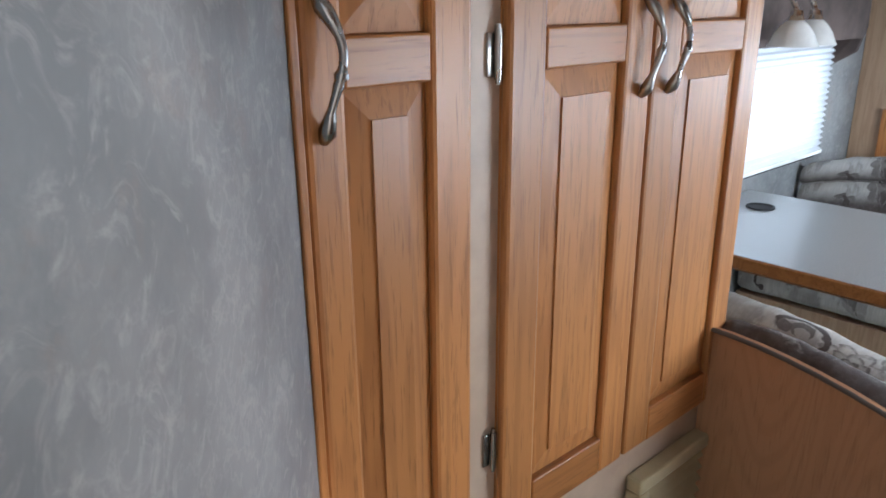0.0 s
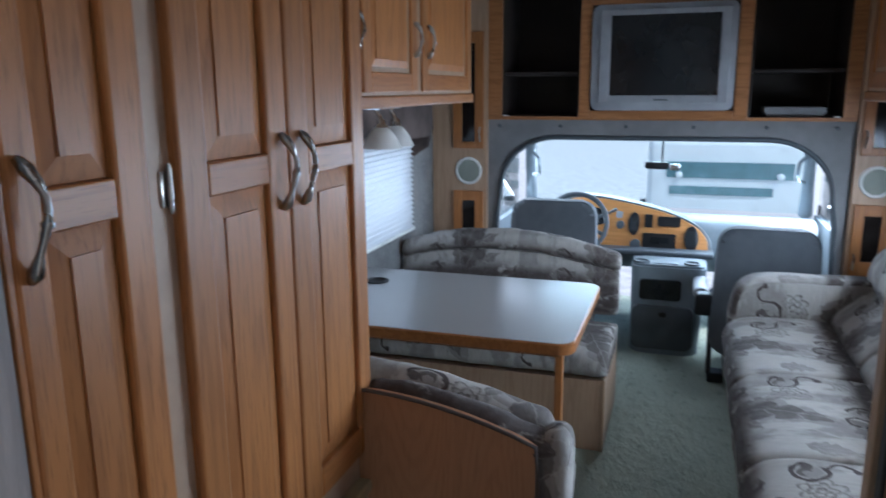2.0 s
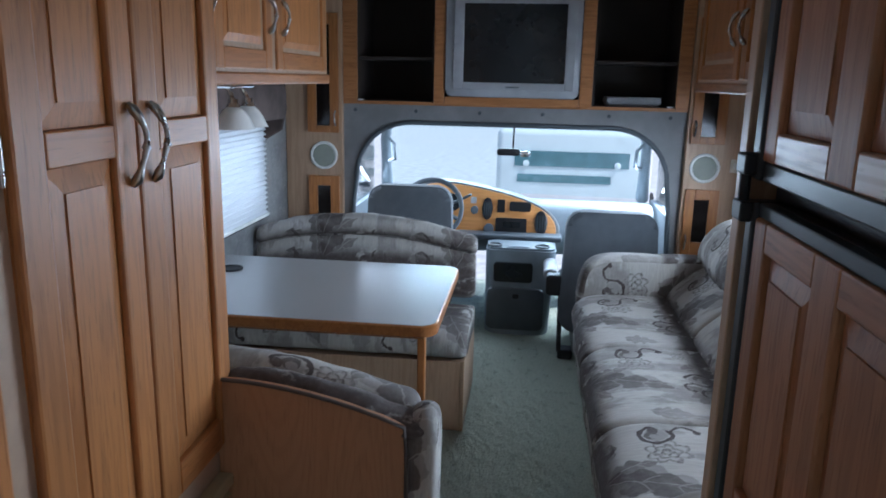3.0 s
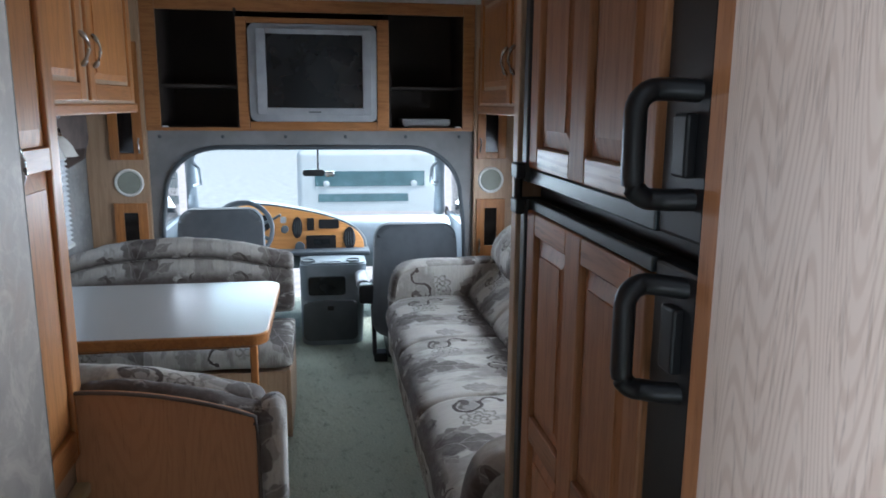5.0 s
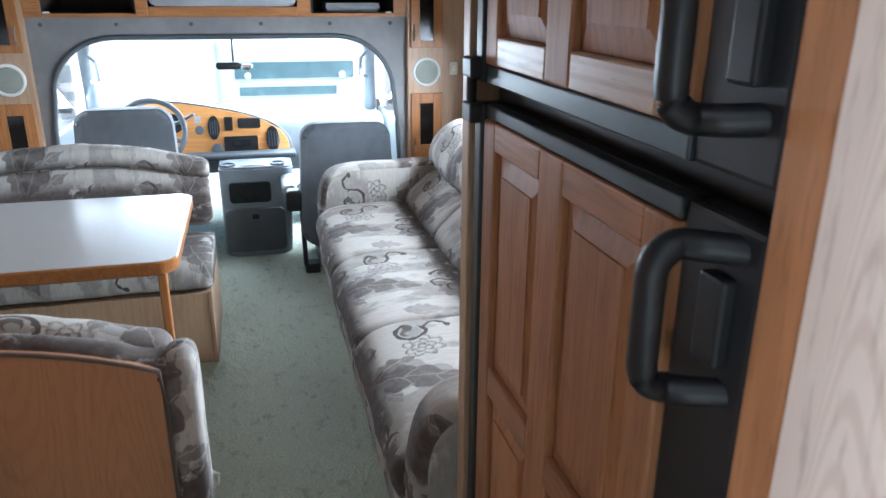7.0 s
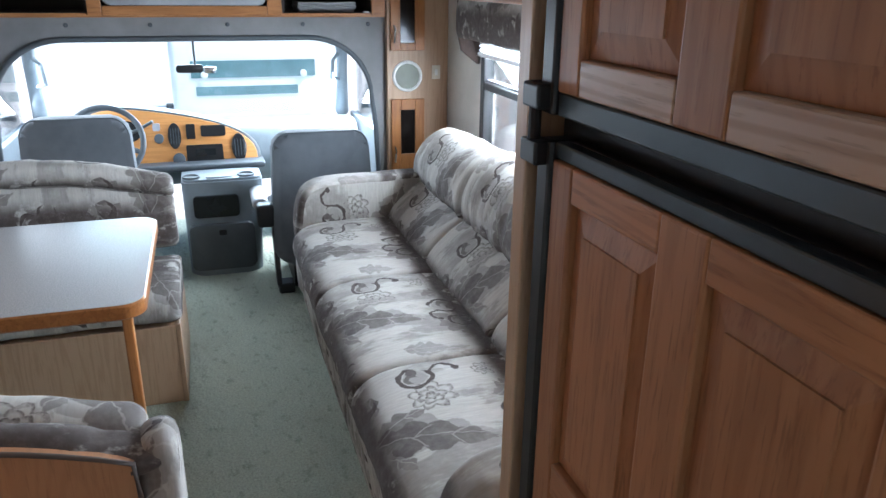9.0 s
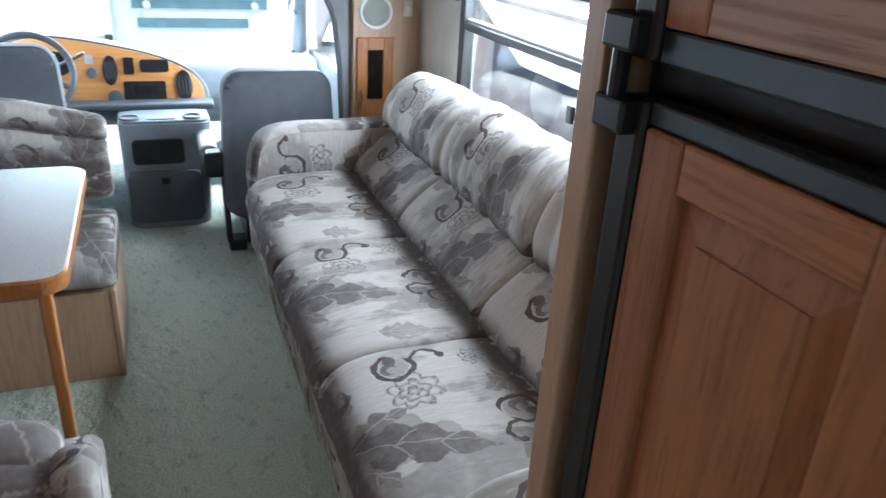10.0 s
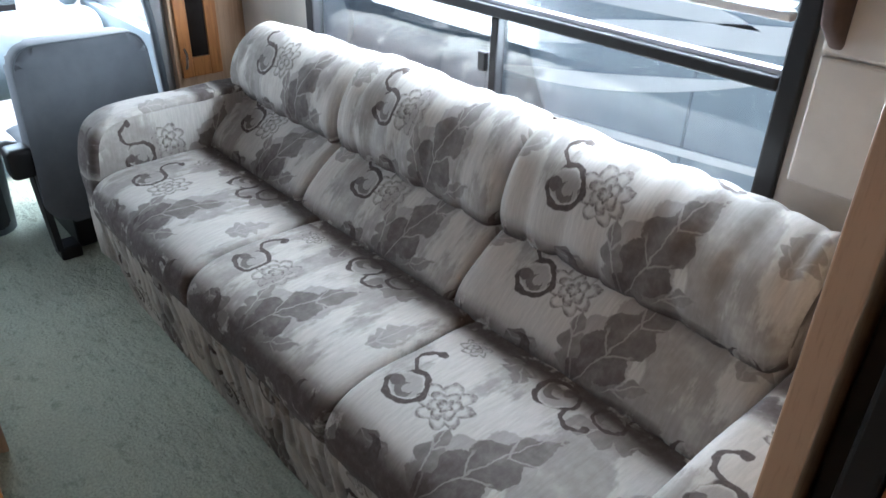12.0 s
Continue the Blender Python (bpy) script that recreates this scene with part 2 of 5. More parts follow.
def wallpaper():
    k = Nodes("grey_marbled_wallpaper")
    vec = k.coords()
    a = k.noise(vec, 6, 6, 0.65)
    w = k.n("TexNoise", Scale=26.0, Detail=6.0, Roughness=0.65, Distortion=1.6)
    k.l(vec, w.inputs["Vector"])
    st = w.outputs[0]
    worm = k.ramp(k.m("ABSOLUTE", k.m("SUBTRACT", k.noise(vec, 34, 4, 0.6), 0.5)), 0.05, 0.0)
    c = k.mix(k.ramp(a, 0.35, 0.65), (0.165, 0.172, 0.178), (0.245, 0.25, 0.25))
    c = k.mix(k.m("MULTIPLY", k.ramp(st, 0.50, 0.70), 0.6), c, (0.37, 0.365, 0.355))
    c = k.mix(k.m("MULTIPLY", k.m("MULTIPLY", worm, k.ramp(a, 0.42, 0.6)), 0.2), c, (0.44, 0.43, 0.42))
    c = k.mix(k.m("MULTIPLY", k.ramp(k.noise(vec, 11, 5, 0.7), 0.55, 0.72), 0.5), c, (0.235, 0.195, 0.175))
    k.bump(st, 0.3, 0.001)
    return k.done(c, 0.42)


def laminate():
    k = Nodes("speckled_laminate")
    vec = k.coords()
    c = k.mix(k.ramp(k.noise(vec, 260, 2), 0.35, 0.7), (0.36, 0.36, 0.36), (0.50, 0.49, 0.48))
    k.bump(k.noise(vec, 300, 2), 0.1, 0.0003)
    return k.done(c, k.m("MULTIPLY_ADD", k.noise(vec, 6, 4), 0.12, 0.18))


def glass(name, tint=(1, 1, 1), rough=0.0):
    k = Nodes(name)
    tr = k.n("BsdfTransparent")
    tr.inputs[0].default_value = (*tint, 1)
    gl = k.n("BsdfGlossy", Roughness=rough)
    fr = k.n("Fresnel", IOR=1.45)
    mx = k.n("MixShader")
    k.l(k.m("MULTIPLY", fr.outputs[0], 0.8), mx.inputs[0])
    k.l(tr.outputs[0], mx.inputs[1])
    k.l(gl.outputs[0], mx.inputs[2])
    k.l(mx.outputs[0], k.t.nodes["Material Output"].inputs[0])
    return k.mat


def blind_cloth():
    k = Nodes("white_blind_cloth")
    tl = k.n("BsdfTranslucent")
    tl.inputs[0].default_value = (0.85, 0.87, 0.9, 1)
    df = k.n("BsdfDiffuse")
    df.inputs[0].default_value = (0.8, 0.8, 0.8, 1)
    mx = k.n("MixShader")
    mx.inputs[0].default_value = 0.7
    k.l(df.outputs[0], mx.inputs[1])
    k.l(tl.outputs[0], mx.inputs[2])
    k.l(mx.outputs[0], k.t.nodes["Material Output"].inputs[0])
    return k.mat


OAK = wood("honey_oak", (0.43, 0.178, 0.055), (0.27, 0.101, 0.031), rough=0.36)
OAK_H = wood("honey_oak_rail", (0.37, 0.145, 0.042), (0.24, 0.087, 0.026), "x")
OAK_Y = wood("honey_oak_cross", (0.42, 0.183, 0.066), (0.26, 0.102, 0.034), "y")
OAK_FRIDGE = wood("brown_oak", (0.38, 0.165, 0.07), (0.25, 0.098, 0.038), rough=0.46)
OAK_FRIDGE_H = wood("brown_oak_rail", (0.38, 0.165, 0.07), (0.25, 0.098, 0.038), "x")
OAK_PALE = wood("pale_oak_print", (0.68, 0.55, 0.47), (0.40, 0.25, 0.18), "z", 0.3, 0.45, 0.34, 5.0, 620.0, 1.0)
OAK_TAN = wood("tan_oak_print", (0.46, 0.31, 0.20), (0.35, 0.21, 0.125), "z", 0.4, 0.3)
OAK_BENCH = wood("bench_oak_print", (0.40, 0.205, 0.105), (0.31, 0.145, 0.07), "z", 0.42, 0.3, 0.3, 4.0, 420.0, 1.0)
# freezer's bottom rail: the paler colour stands in for its glossy reflection
OAK_SHEEN = wood("bold_oak_rail_sheen", (0.50, 0.33, 0.22), (0.27, 0.13, 0.06), "x", 0.3, 0.6, 0.7, 6.0, 120.0, 1.5)
STILE = plain("pale_stile", (0.48, 0.35, 0.25), 0.45)
FABRIC = floral()
CARPET = carpet()
PAPER = wallpaper()
LAMINATE = laminate()
PEWTER = plain("brushed_pewter", (0.37, 0.355, 0.33), 0.27, 1.0, 200)
CHROME = plain("chrome", (0.75, 0.75, 0.76), 0.12, 1.0)
BLACK = plain("black_plastic", (0.012, 0.012, 0.013), 0.42, spec=0.35)
BLACK_GLOSS = plain("black_gloss", (0.012, 0.014, 0.016), 0.12)
STRIP = plain("dark_brushed_strip", (0.055, 0.065, 0.07), 0.32, 0.6)
# near-black brown that puts the shade of recesses into the colour
RECESS_SHADE = plain("recess_shade_brown", (0.03, 0.022, 0.018), 0.7)
SMOKED = plain("smoked_acrylic", (0.012, 0.009, 0.008), 0.1)
VINYL = plain("grey_vinyl", (0.20, 0.20, 0.205), 0.6, 0, 220, 0.001)
SEAT_CLOTH = plain("grey_seat_cloth", (0.095, 0.105, 0.118), 0.85, 0, 350, 0.0012)
DASH = plain("blue_grey_dash", (0.20, 0.235, 0.26), 0.5, 0, 260, 0.0006)
DASH_DARK = plain("dark_grey_plastic", (0.075, 0.088, 0.10), 0.5, 0, 260, 0.0006)
DASH_WOOD = wood("orange_dash_veneer", (0.56, 0.26, 0.085), (0.40, 0.16, 0.045), "y", 0.3, 0.15)
SILVER = plain("silver_plastic", (0.33, 0.34, 0.36), 0.4)
SCREEN = plain("tv_glass", (0.012, 0.014, 0.016), 0.18)
CEILING = plain("white_ceiling", (0.66, 0.66, 0.65), 0.7, 0, 150, 0.0008, 0.04)
CREAM = plain("cream_plastic", (0.62, 0.57, 0.47), 0.45)
TAN = plain("tan_plastic", (0.42, 0.34, 0.20), 0.45)
TILE = plain("cream_wallboard", (0.60, 0.57, 0.52), 0.35, 0, 200, 0.0004, 0.08)
MESH = plain("speaker_mesh", (0.27, 0.29, 0.25), 0.7, 0, 900, 0.002)
WHITE_PLASTIC = plain("white_plastic", (0.72, 0.72, 0.70), 0.4)
OPAL = plain("opal_glass", (0.80, 0.79, 0.76), 0.15)
VALANCE = plain("brown_valance_cloth", (0.085, 0.06, 0.052), 0.9, 0, 300, 0.001, 0.4)
BLIND = blind_cloth()
GLASS = glass("window_glass", (0.95, 0.97, 0.97))
SHIELD = glass("windshield_glass", (0.84, 0.96, 0.97))


def shade_band(mat, z0, z1, low, high):
    """The blue-green shade band along the top of a windshield."""
    t = mat.node_tree
    tc, sp = t.nodes.new("ShaderNodeTexCoord"), t.nodes.new("ShaderNodeSeparateXYZ")
    mr, mx = t.nodes.new("ShaderNodeMapRange"), t.nodes.new("ShaderNodeMix")
    mx.data_type = "RGBA"
    mr.inputs[1].default_value, mr.inputs[2].default_value = z0, z1
    mx.inputs[6].default_value, mx.inputs[7].default_value = (*low, 1), (*high, 1)
    t.links.new(tc.outputs["Object"], sp.inputs[0])
    t.links.new(sp.outputs[2], mr.inputs[0])
    t.links.new(mr.outputs[0], mx.inputs[0])
    t.links.new(mx.outputs[2], t.nodes["Transparent BSDF"].inputs[0])


shade_band(SHIELD, 1.20, 1.33, (0.84, 0.96, 0.97), (0.10, 0.42, 0.52))
CONCRETE = plain("pale_concrete", (0.62, 0.61, 0.59), 0.9, 0, 60, 0.002, 0.15)
BODY_GREY = plain("blue_grey_gelcoat", (0.30, 0.36, 0.40), 0.35, 0, 100, 0.0002, 0.08)
BODY_WHITE = plain("white_gelcoat", (0.80, 0.81, 0.80), 0.3, 0, 100, 0.0002, 0.04)
BODY_TEAL = plain("teal_grey_glass", (0.10, 0.20, 0.22), 0.25)
RUBBER = plain("black_rubber", (0.03, 0.03, 0.032), 0.8)

# ---- building helpers ----


def thing(name, x, y, z, label, category, group="", kind=""):
    ob = new(name)
    ob.location = (x, y, z)
    return tagged(ob, label, category, group, kind)




def part(name, bm, material, parent=None, label="", smooth=None):
    """Links a bmesh, drawn in world coordinates, as one mesh under its parent."""
    bmesh.ops.recalc_face_normals(bm, faces=bm.faces[:])
    base = Vector((0, 0, 0))
    p = parent
    while p is not None:
        base = base + p.location
        p = p.parent
    bmesh.ops.translate(bm, vec=-base, verts=bm.verts[:])
    me = bpy.data.meshes.new(name)
    bm.to_mesh(me)
    bm.free()
    me.materials.append(material)
    if smooth is not None:
        for poly in me.polygons:
            poly.use_smooth = True
        me.set_sharp_from_angle(angle=radians(smooth))
    ob = new(name, me)
    ob.parent = parent
    if label:
        ob["label"] = label
    return ob


def B():
    return bmesh.new()


def box(bm, x0, x1, y0, y1, z0, z1, bevel=0.0, seg=2):
    r = bmesh.ops.create_cube(bm, size=1.0)["verts"]
    for v in r:
        v.co = Vector(((x0 + x1) / 2 + v.co.x * (x1 - x0), (y0 + y1) / 2 + v.co.y * (y1 - y0), (z0 + z1) / 2 + v.co.z * (z1 - z0)))
    if bevel:
        es = list({e for v in r for e in v.link_edges})
        bmesh.ops.bevel(bm, geom=es, offset=bevel, segments=seg, affect="EDGES", profile=0.5)
    return bm


def boxed(*a, **k):
    return box(B(), *a, **k)


def prism(bm, pts, a, b, axis="x", bevel=0.0, seg=2):
    """Extrudes an outline: axis x takes (y, z) points, y takes (x, z), z takes (x, y)."""
    def put(p, d):
        return {"x": (d, p[0], p[1]), "y": (p[0], d, p[1]), "z": (p[0], p[1], d)}[axis]
    lo = [bm.verts.new(put(p, a)) for p in pts]
    hi = [bm.verts.new(put(p, b)) for p in pts]
    caps = [bm.faces.new(lo), bm.faces.new(hi)]
    n = len(pts)
    for i in range(n):
        bm.faces.new((lo[i], lo[(i + 1) % n], hi[(i + 1) % n], hi[i]))
    if bevel:
        es = list({e for f in caps for e in f.edges})
        bmesh.ops.bevel(bm, geom=es, offset=bevel, segments=seg, affect="EDGES", profile=0.5)
    return bm


def rounded(x0, x1, y0, y1, r, n=6, corners=(1, 1, 1, 1)):
    pts = []
    for (cx, cy, a0), on in zip(((x1 - r, y1 - r, 0), (x0 + r, y1 - r, 90), (x0 + r, y0 + r, 180), (x1 - r, y0 + r, 270)), corners):
        if not on:
            sx = x1 if a0 in (0, 270) else x0
            sy = y1 if a0 in (0, 90) else y0
            pts.append((sx, sy))
            continue
        for i in range(n + 1):
            a = radians(a0 + 90 * i / n)
            pts.append((cx + r * math.cos(a), cy + r * math.sin(a)))
    return pts


def tube(bm, pts, radii, seg=10):
    pts = [Vector(p) for p in pts]
    if isinstance(radii, (int, float)):
        radii = [radii] * len(pts)
    rings = []
    up = Vector((0.13, 0.31, 0.94))
    for i, p in enumerate(pts):
        d = (pts[min(i + 1, len(pts) - 1)] - pts[max(i - 1, 0)]).normalized()
        s = d.cross(up)
        if s.length < 0.1:
            s = d.cross(Vector((1, 0, 0)))
        s.normalize()
        t = s.cross(d).normalized()
        rings.append([bm.verts.new(p + radii[i] * (math.cos(2 * math.pi * j / seg) * s + math.sin(2 * math.pi * j / seg) * t)) for j in range(seg)])
    for a, b in zip(rings, rings[1:]):
        for j in range(seg):
            bm.faces.new((a[j], a[(j + 1) % seg], b[(j + 1) % seg], b[j]))
    bm.faces.new(rings[0])
    bm.faces.new(rings[-1])
    return bm


def lathe(bm, prof, centre, axis="z", seg=24):
    """Turns (radius, height) points round an axis through centre."""
    rings = []
    c = Vector(centre)
    for r, h in prof:
        ring = []
        for j in range(seg):
            a = 2 * math.pi * j / seg
            p, q = r * math.cos(a), r * math.sin(a)
            ring.append(bm.verts.new(c + Vector({"z": (p, q, h), "x": (h, p, q), "y": (p, h, q)}[axis])))
        rings.append(ring)
    for a, b in zip(rings, rings[1:]):
        for j in range(seg):
            bm.faces.new((a[j], a[(j + 1) % seg], b[(j + 1) % seg], b[j]))
    bm.faces.new(rings[0])
    bm.faces.new(rings[-1])
    return bm


def smooth_loop(pts, rounds=2):
    for _ in range(rounds):
        out = []
        for i, p in enumerate(pts):
            q = pts[(i + 1) % len(pts)]
            out += [(0.75 * p[0] + 0.25 * q[0], 0.75 * p[1] + 0.25 * q[1]), (0.25 * p[0] + 0.75 * q[0], 0.25 * p[1] + 0.75 * q[1])]
        pts = out
    return pts


def cushion(prof, a, b, axis="x", puff=0.03, wrinkle=0.004, folds=0.0, fold_w=0.05, lift=None, n=36, seed=0.0, v0=0.0, rigid=False):
    """A stuffed cushion: a closed outline carried along an axis, pulled in at both ends, with soft wrinkles.
    axis x takes (y, z) outlines, y takes (x, z). lift(s) raises the outline along the way."""
    bm = B()
    uv = bm.loops.layers.uv.new("UVMap")
    pts = smooth_loop(prof)
    m = len(pts)
    cx, cz = sum(p[0] for p in pts) / m, sum(p[1] for p in pts) / m
    run = [v0]
    for i in range(m):
        run.append(run[-1] + math.dist(pts[i], pts[(i + 1) % m]))
    rings, ss = [], []
    for i in range(n + 1):
        s = i / n
        s = 0.5 - 0.5 * math.cos(math.pi * s) if n > 20 else s
        w = a + (b - a) * s
        edge = min(w - a, b - w) if b > a else min(a - w, w - b)
        e = max(0.0, 1 - edge / max(puff, 1e-6))
        inset = puff * (1 - math.sqrt(max(0.0, 1 - e * e))) * 0.9
        ring = []
        for j, (p, q) in enumerate(pts):
            d = Vector((p - cx, q - cz))
            ln = max(d.length, 1e-6)
            k = noise.noise(Vector((w * 6 + seed, p * 6, q * 6))) * wrinkle * 2 + noise.noise(Vector((w * 17 + seed, p * 9, q * 9))) * wrinkle
            if folds:
                ph = w * math.pi / fold_w + 2.2 * noise.noise(Vector((w * 5, q * 4, seed)))
                k += folds * (0.5 - 2.0 * (1 - abs(math.sin(ph))) ** 3)
            f = (ln - inset * min(1.0, ln / 0.06) + k) / ln
            pp, qq = cx + d.x * f, cz + d.y * f
            if lift:
                qq += lift(w) * 1.0 if rigid else lift(w) * max(0.0, (q - min(t[1] for t in pts)) / max(1e-6, max(t[1] for t in pts) - min(t[1] for t in pts)))
            ring.append(bm.verts.new((w, pp, qq) if axis == "x" else (pp, w, qq)))
        rings.append(ring)
        ss.append(w)
    for i in range(n):
        for j in range(m):
            f = bm.faces.new((rings[i][j], rings[i][(j + 1) % m], rings[i + 1][(j + 1) % m], rings[i + 1][j]))
            for loop, (w, r) in zip(f.loops, ((ss[i], run[j]), (ss[i], run[j + 1]), (ss[i + 1], run[j + 1]), (ss[i + 1], run[j]))):
                loop[uv].uv = (w, r)
    for ring in (rings[0], rings[-1]):
        f = bm.faces.new(ring)
        for loop in f.loops:
            co = loop.vert.co
            loop[uv].uv = ((co.y if axis == "x" else co.x) + 0.31, co.z - 0.27)
    return bm


def raised(bm, x0, x1, z0, z1, y, s, inset=0.03, back=0.013, front=0.003):
    """A raised and fielded panel facing s along y, in the frame's face y."""
    a, b, c = y - s * back, y - s * front, y - s * (back + 0.006)
    base = [bm.verts.new((x, a, z)) for x, z in ((x0, z0), (x1, z0), (x1, z1), (x0, z1))]
    low = [bm.verts.new((x, c, z)) for x, z in ((x0, z0), (x1, z0), (x1, z1), (x0, z1))]
    top = [bm.verts.new((x, b, z)) for x, z in ((x0 + inset, z0 + inset), (x1 - inset, z0 + inset), (x1 - inset, z1 - inset), (x0 + inset, z1 - inset))]
    step = [bm.verts.new((v.co.x, b - s * 0.003, v.co.z)) for v in top]
    for p, q in ((low, base), (base, step), (step, top)):
        for i in range(4):
            bm.faces.new((p[i], p[(i + 1) % 4], q[(i + 1) % 4], q[i]))
    bm.faces.new(top)
    bm.faces.new(low)
    return bm


def panel_door(parent, x0, x1, z0, z1, y, s, cols, rows, mat=None, rail=None, thick=0.02, name="door"):
    """A frame-and-panel door whose face is at y and looks along s. cols and rows: the panels' spans."""
    mat, rail = mat or OAK, rail or OAK_H
    yb = y - s * thick
    ya, yc = min(y, yb), max(y, yb)
    xs = [x0] + [v for c in cols for v in c] + [x1]
    e0, e1 = sorted((yb, yb + s * 0.003))
    door = part(name, boxed(x0 + 0.003, x1 - 0.003, e0, e1, z0 + 0.003, z1 - 0.003), mat, parent)
    g0, g1 = sorted((yb + s * 0.0032, y))
    for i in range(0, len(xs), 2):
        part("stile", boxed(xs[i], xs[i + 1], g0, g1, z0, z1, 0.006, 2), mat, door)
    zs = [z0] + [v for r in rows for v in r] + [z1]
    for c in cols:
        for i in range(0, len(zs), 2):
            part("rail", boxed(c[0], c[1], g0 + 0.0006, g1 - 0.0006, zs[i] + 0.0005, zs[i + 1] - 0.0005, 0.003), rail, door)
        for r in rows:
            part("panel", raised(B(), c[0] - 0.0, c[1] + 0.0, r[0], r[1], y, s, min(0.038, (c[1] - c[0]) * 0.29)), mat, door)
    return door


def pull(parent, x, y, z0, z1, s):
    """A wavy cast pull with a ribbed grip and flared feet."""
    h = z1 - z0
    pts, rad = [], []
    for i in range(29):
        t = i / 28
        out = 0.020 * math.sin(math.pi * t) ** 0.55 + 0.005
        sway = 0.011 * math.sin(math.pi * t) ** 1.5 - 0.006 * math.sin(2 * math.pi * t)
        pts.append((x + sway, y + s * out, z0 + h * t))
        flare = 0.0058 * max(0.0, 1 - t / 0.2) ** 0.7 + 0.0052 * max(0.0, 1 - (1 - t) / 0.24) ** 0.7
        collar = 0.0036 * math.exp(-((t - 0.47) / 0.03) ** 2) + 0.0022 * math.exp(-((t - 0.38) / 0.02) ** 2)
        rad.append(0.0046 + flare + collar)
    pts[0], pts[-1] = (x, y + s * 0.002, z0 - 0.006), (x, y + s * 0.002, z1 + 0.006)
    rad[0] = rad[-1] = 0.0055
    return part("handle", tube(B(), pts, rad), PEWTER, parent, "brushed pewter wavy pull", 60)


def hinge(parent, x, y, z, s):
    bm = B()
    tube(bm, [(x + 0.014, y + s * 0.007, z - 0.030), (x + 0.014, y + s * 0.007, z + 0.030)], 0.005, 8)
    box(bm, x - 0.001, x + 0.011, min(y, y + s * 0.003), max(y, y + s * 0.003), z - 0.026, z + 0.026, 0.001)
    for q in (-0.036, 0.036):
        tube(bm, [(x + 0.014, y + s * 0.007, z + q * 0.8), (x + 0.014, y + s * 0.007, z + q)], 0.0035, 8)
    return part("hinge", bm, PEWTER, parent, "small pewter hinge", 50)


# ---- setting: floor, walls, ceiling ----
WY, CEIL = 1.25, 2.105


def structure(name, bm, mat, label, category, smooth=None):
    return tagged(part(name, bm, mat, None, "", smooth), label, category, "", "structure")


structure("floor", boxed(-1.75, 4.98, -1.32, 1.32, -0.06, 0.0), CARPET, "sage green cut-pile carpet on the floor", "carpet")
bm = B()
# unseen opening, cut to let the added corridor light through
VX0, VX1, VY0, VY1 = 0.24, 0.60, -0.35, 0.01
box(bm, -1.80, VX0, -1.32, 1.32, CEIL, CEIL + 0.05)
box(bm, VX1, 4.90, -1.32, 1.32, CEIL, CEIL + 0.05)
box(bm, VX0, VX1, -1.32, VY0, CEIL, CEIL + 0.05)
box(bm, VX0, VX1, VY1, 1.32, CEIL, CEIL + 0.05)
for xx in (0.9, 2.1, 3.3):
    box(bm, xx, xx + 0.03, -0.9, 0.9, CEIL - 0.006, CEIL + 0.001, 0.002)
structure("ceiling", bm, CEILING, "white vinyl ceiling with narrow joint strips", "ceiling")


def holed_wall(name, y0, y1, x0, x1, z0, z1, hx0, hx1, hz0, hz1, mat, label):
    bm = B()
    box(bm, x0, hx0, y0, y1, z0, z1)
    box(bm, hx1, x1, y0, y1, z0, z1)
    box(bm, hx0, hx1, y0, y1, z0, hz0)
    box(bm, hx0, hx1, y0, y1, hz1, z1)
    return structure(name, bm, mat, label, "wall")


holed_wall("wall_left", WY, WY + 0.06, 0.6, 4.5, 0, CEIL, 2.15, 4.02, 0.80, 1.33, PAPER, "grey marbled wallpaper side wall with a window")
holed_wall("wall_left_rear", WY, WY + 0.06, -1.75, 0.6, 0, CEIL, -1.45, -0.45, 0.50, 1.22, PAPER, "grey wallpapered rear side wall with a window")
holed_wall("wall_right", -WY - 0.06, -WY, -1.75, 4.5, 0, CEIL, 2.08, 3.91, 0.80, 1.33, TILE, "cream side wall with a wide sliding window")
structure("wall_rear", boxed(-1.80, -1.75, -1.32, 1.32, 0, CEIL), PAPER, "grey wallpapered rear wall", "wall")
# angled bathroom wall beside the pantry and the corridor behind it
bm = B()
prism(bm, [(0.974, 0.562), (0.565, 0.125), (0.565, 0.185), (0.92, 0.60)], 0, CEIL, "z")
structure("wall_angled", bm, PAPER, "grey marbled wallpaper on an angled partition", "wall")
structure("wall_corridor", boxed(0.20, 0.563, 0.125, 0.175, 0, CEIL), PAPER, "grey marbled wallpaper corridor wall", "wall")
structure("trim", boxed(0.966, 0.976, 0.548, 0.572, 0, CEIL, 0.002), OAK, "thin oak trim strip along the pantry edge", "trim")
structure("wall_partition", boxed(-0.45, 0.795, -0.50, -0.45, 0, CEIL), OAK_PALE, "pale oak-print panel partition beside the refrigerator", "wall panel")
structure("baseboard", boxed(-0.45, 0.795, -0.449, -0.440, 0, 0.06, 0.002), OAK_H, "narrow oak baseboard", "baseboard")

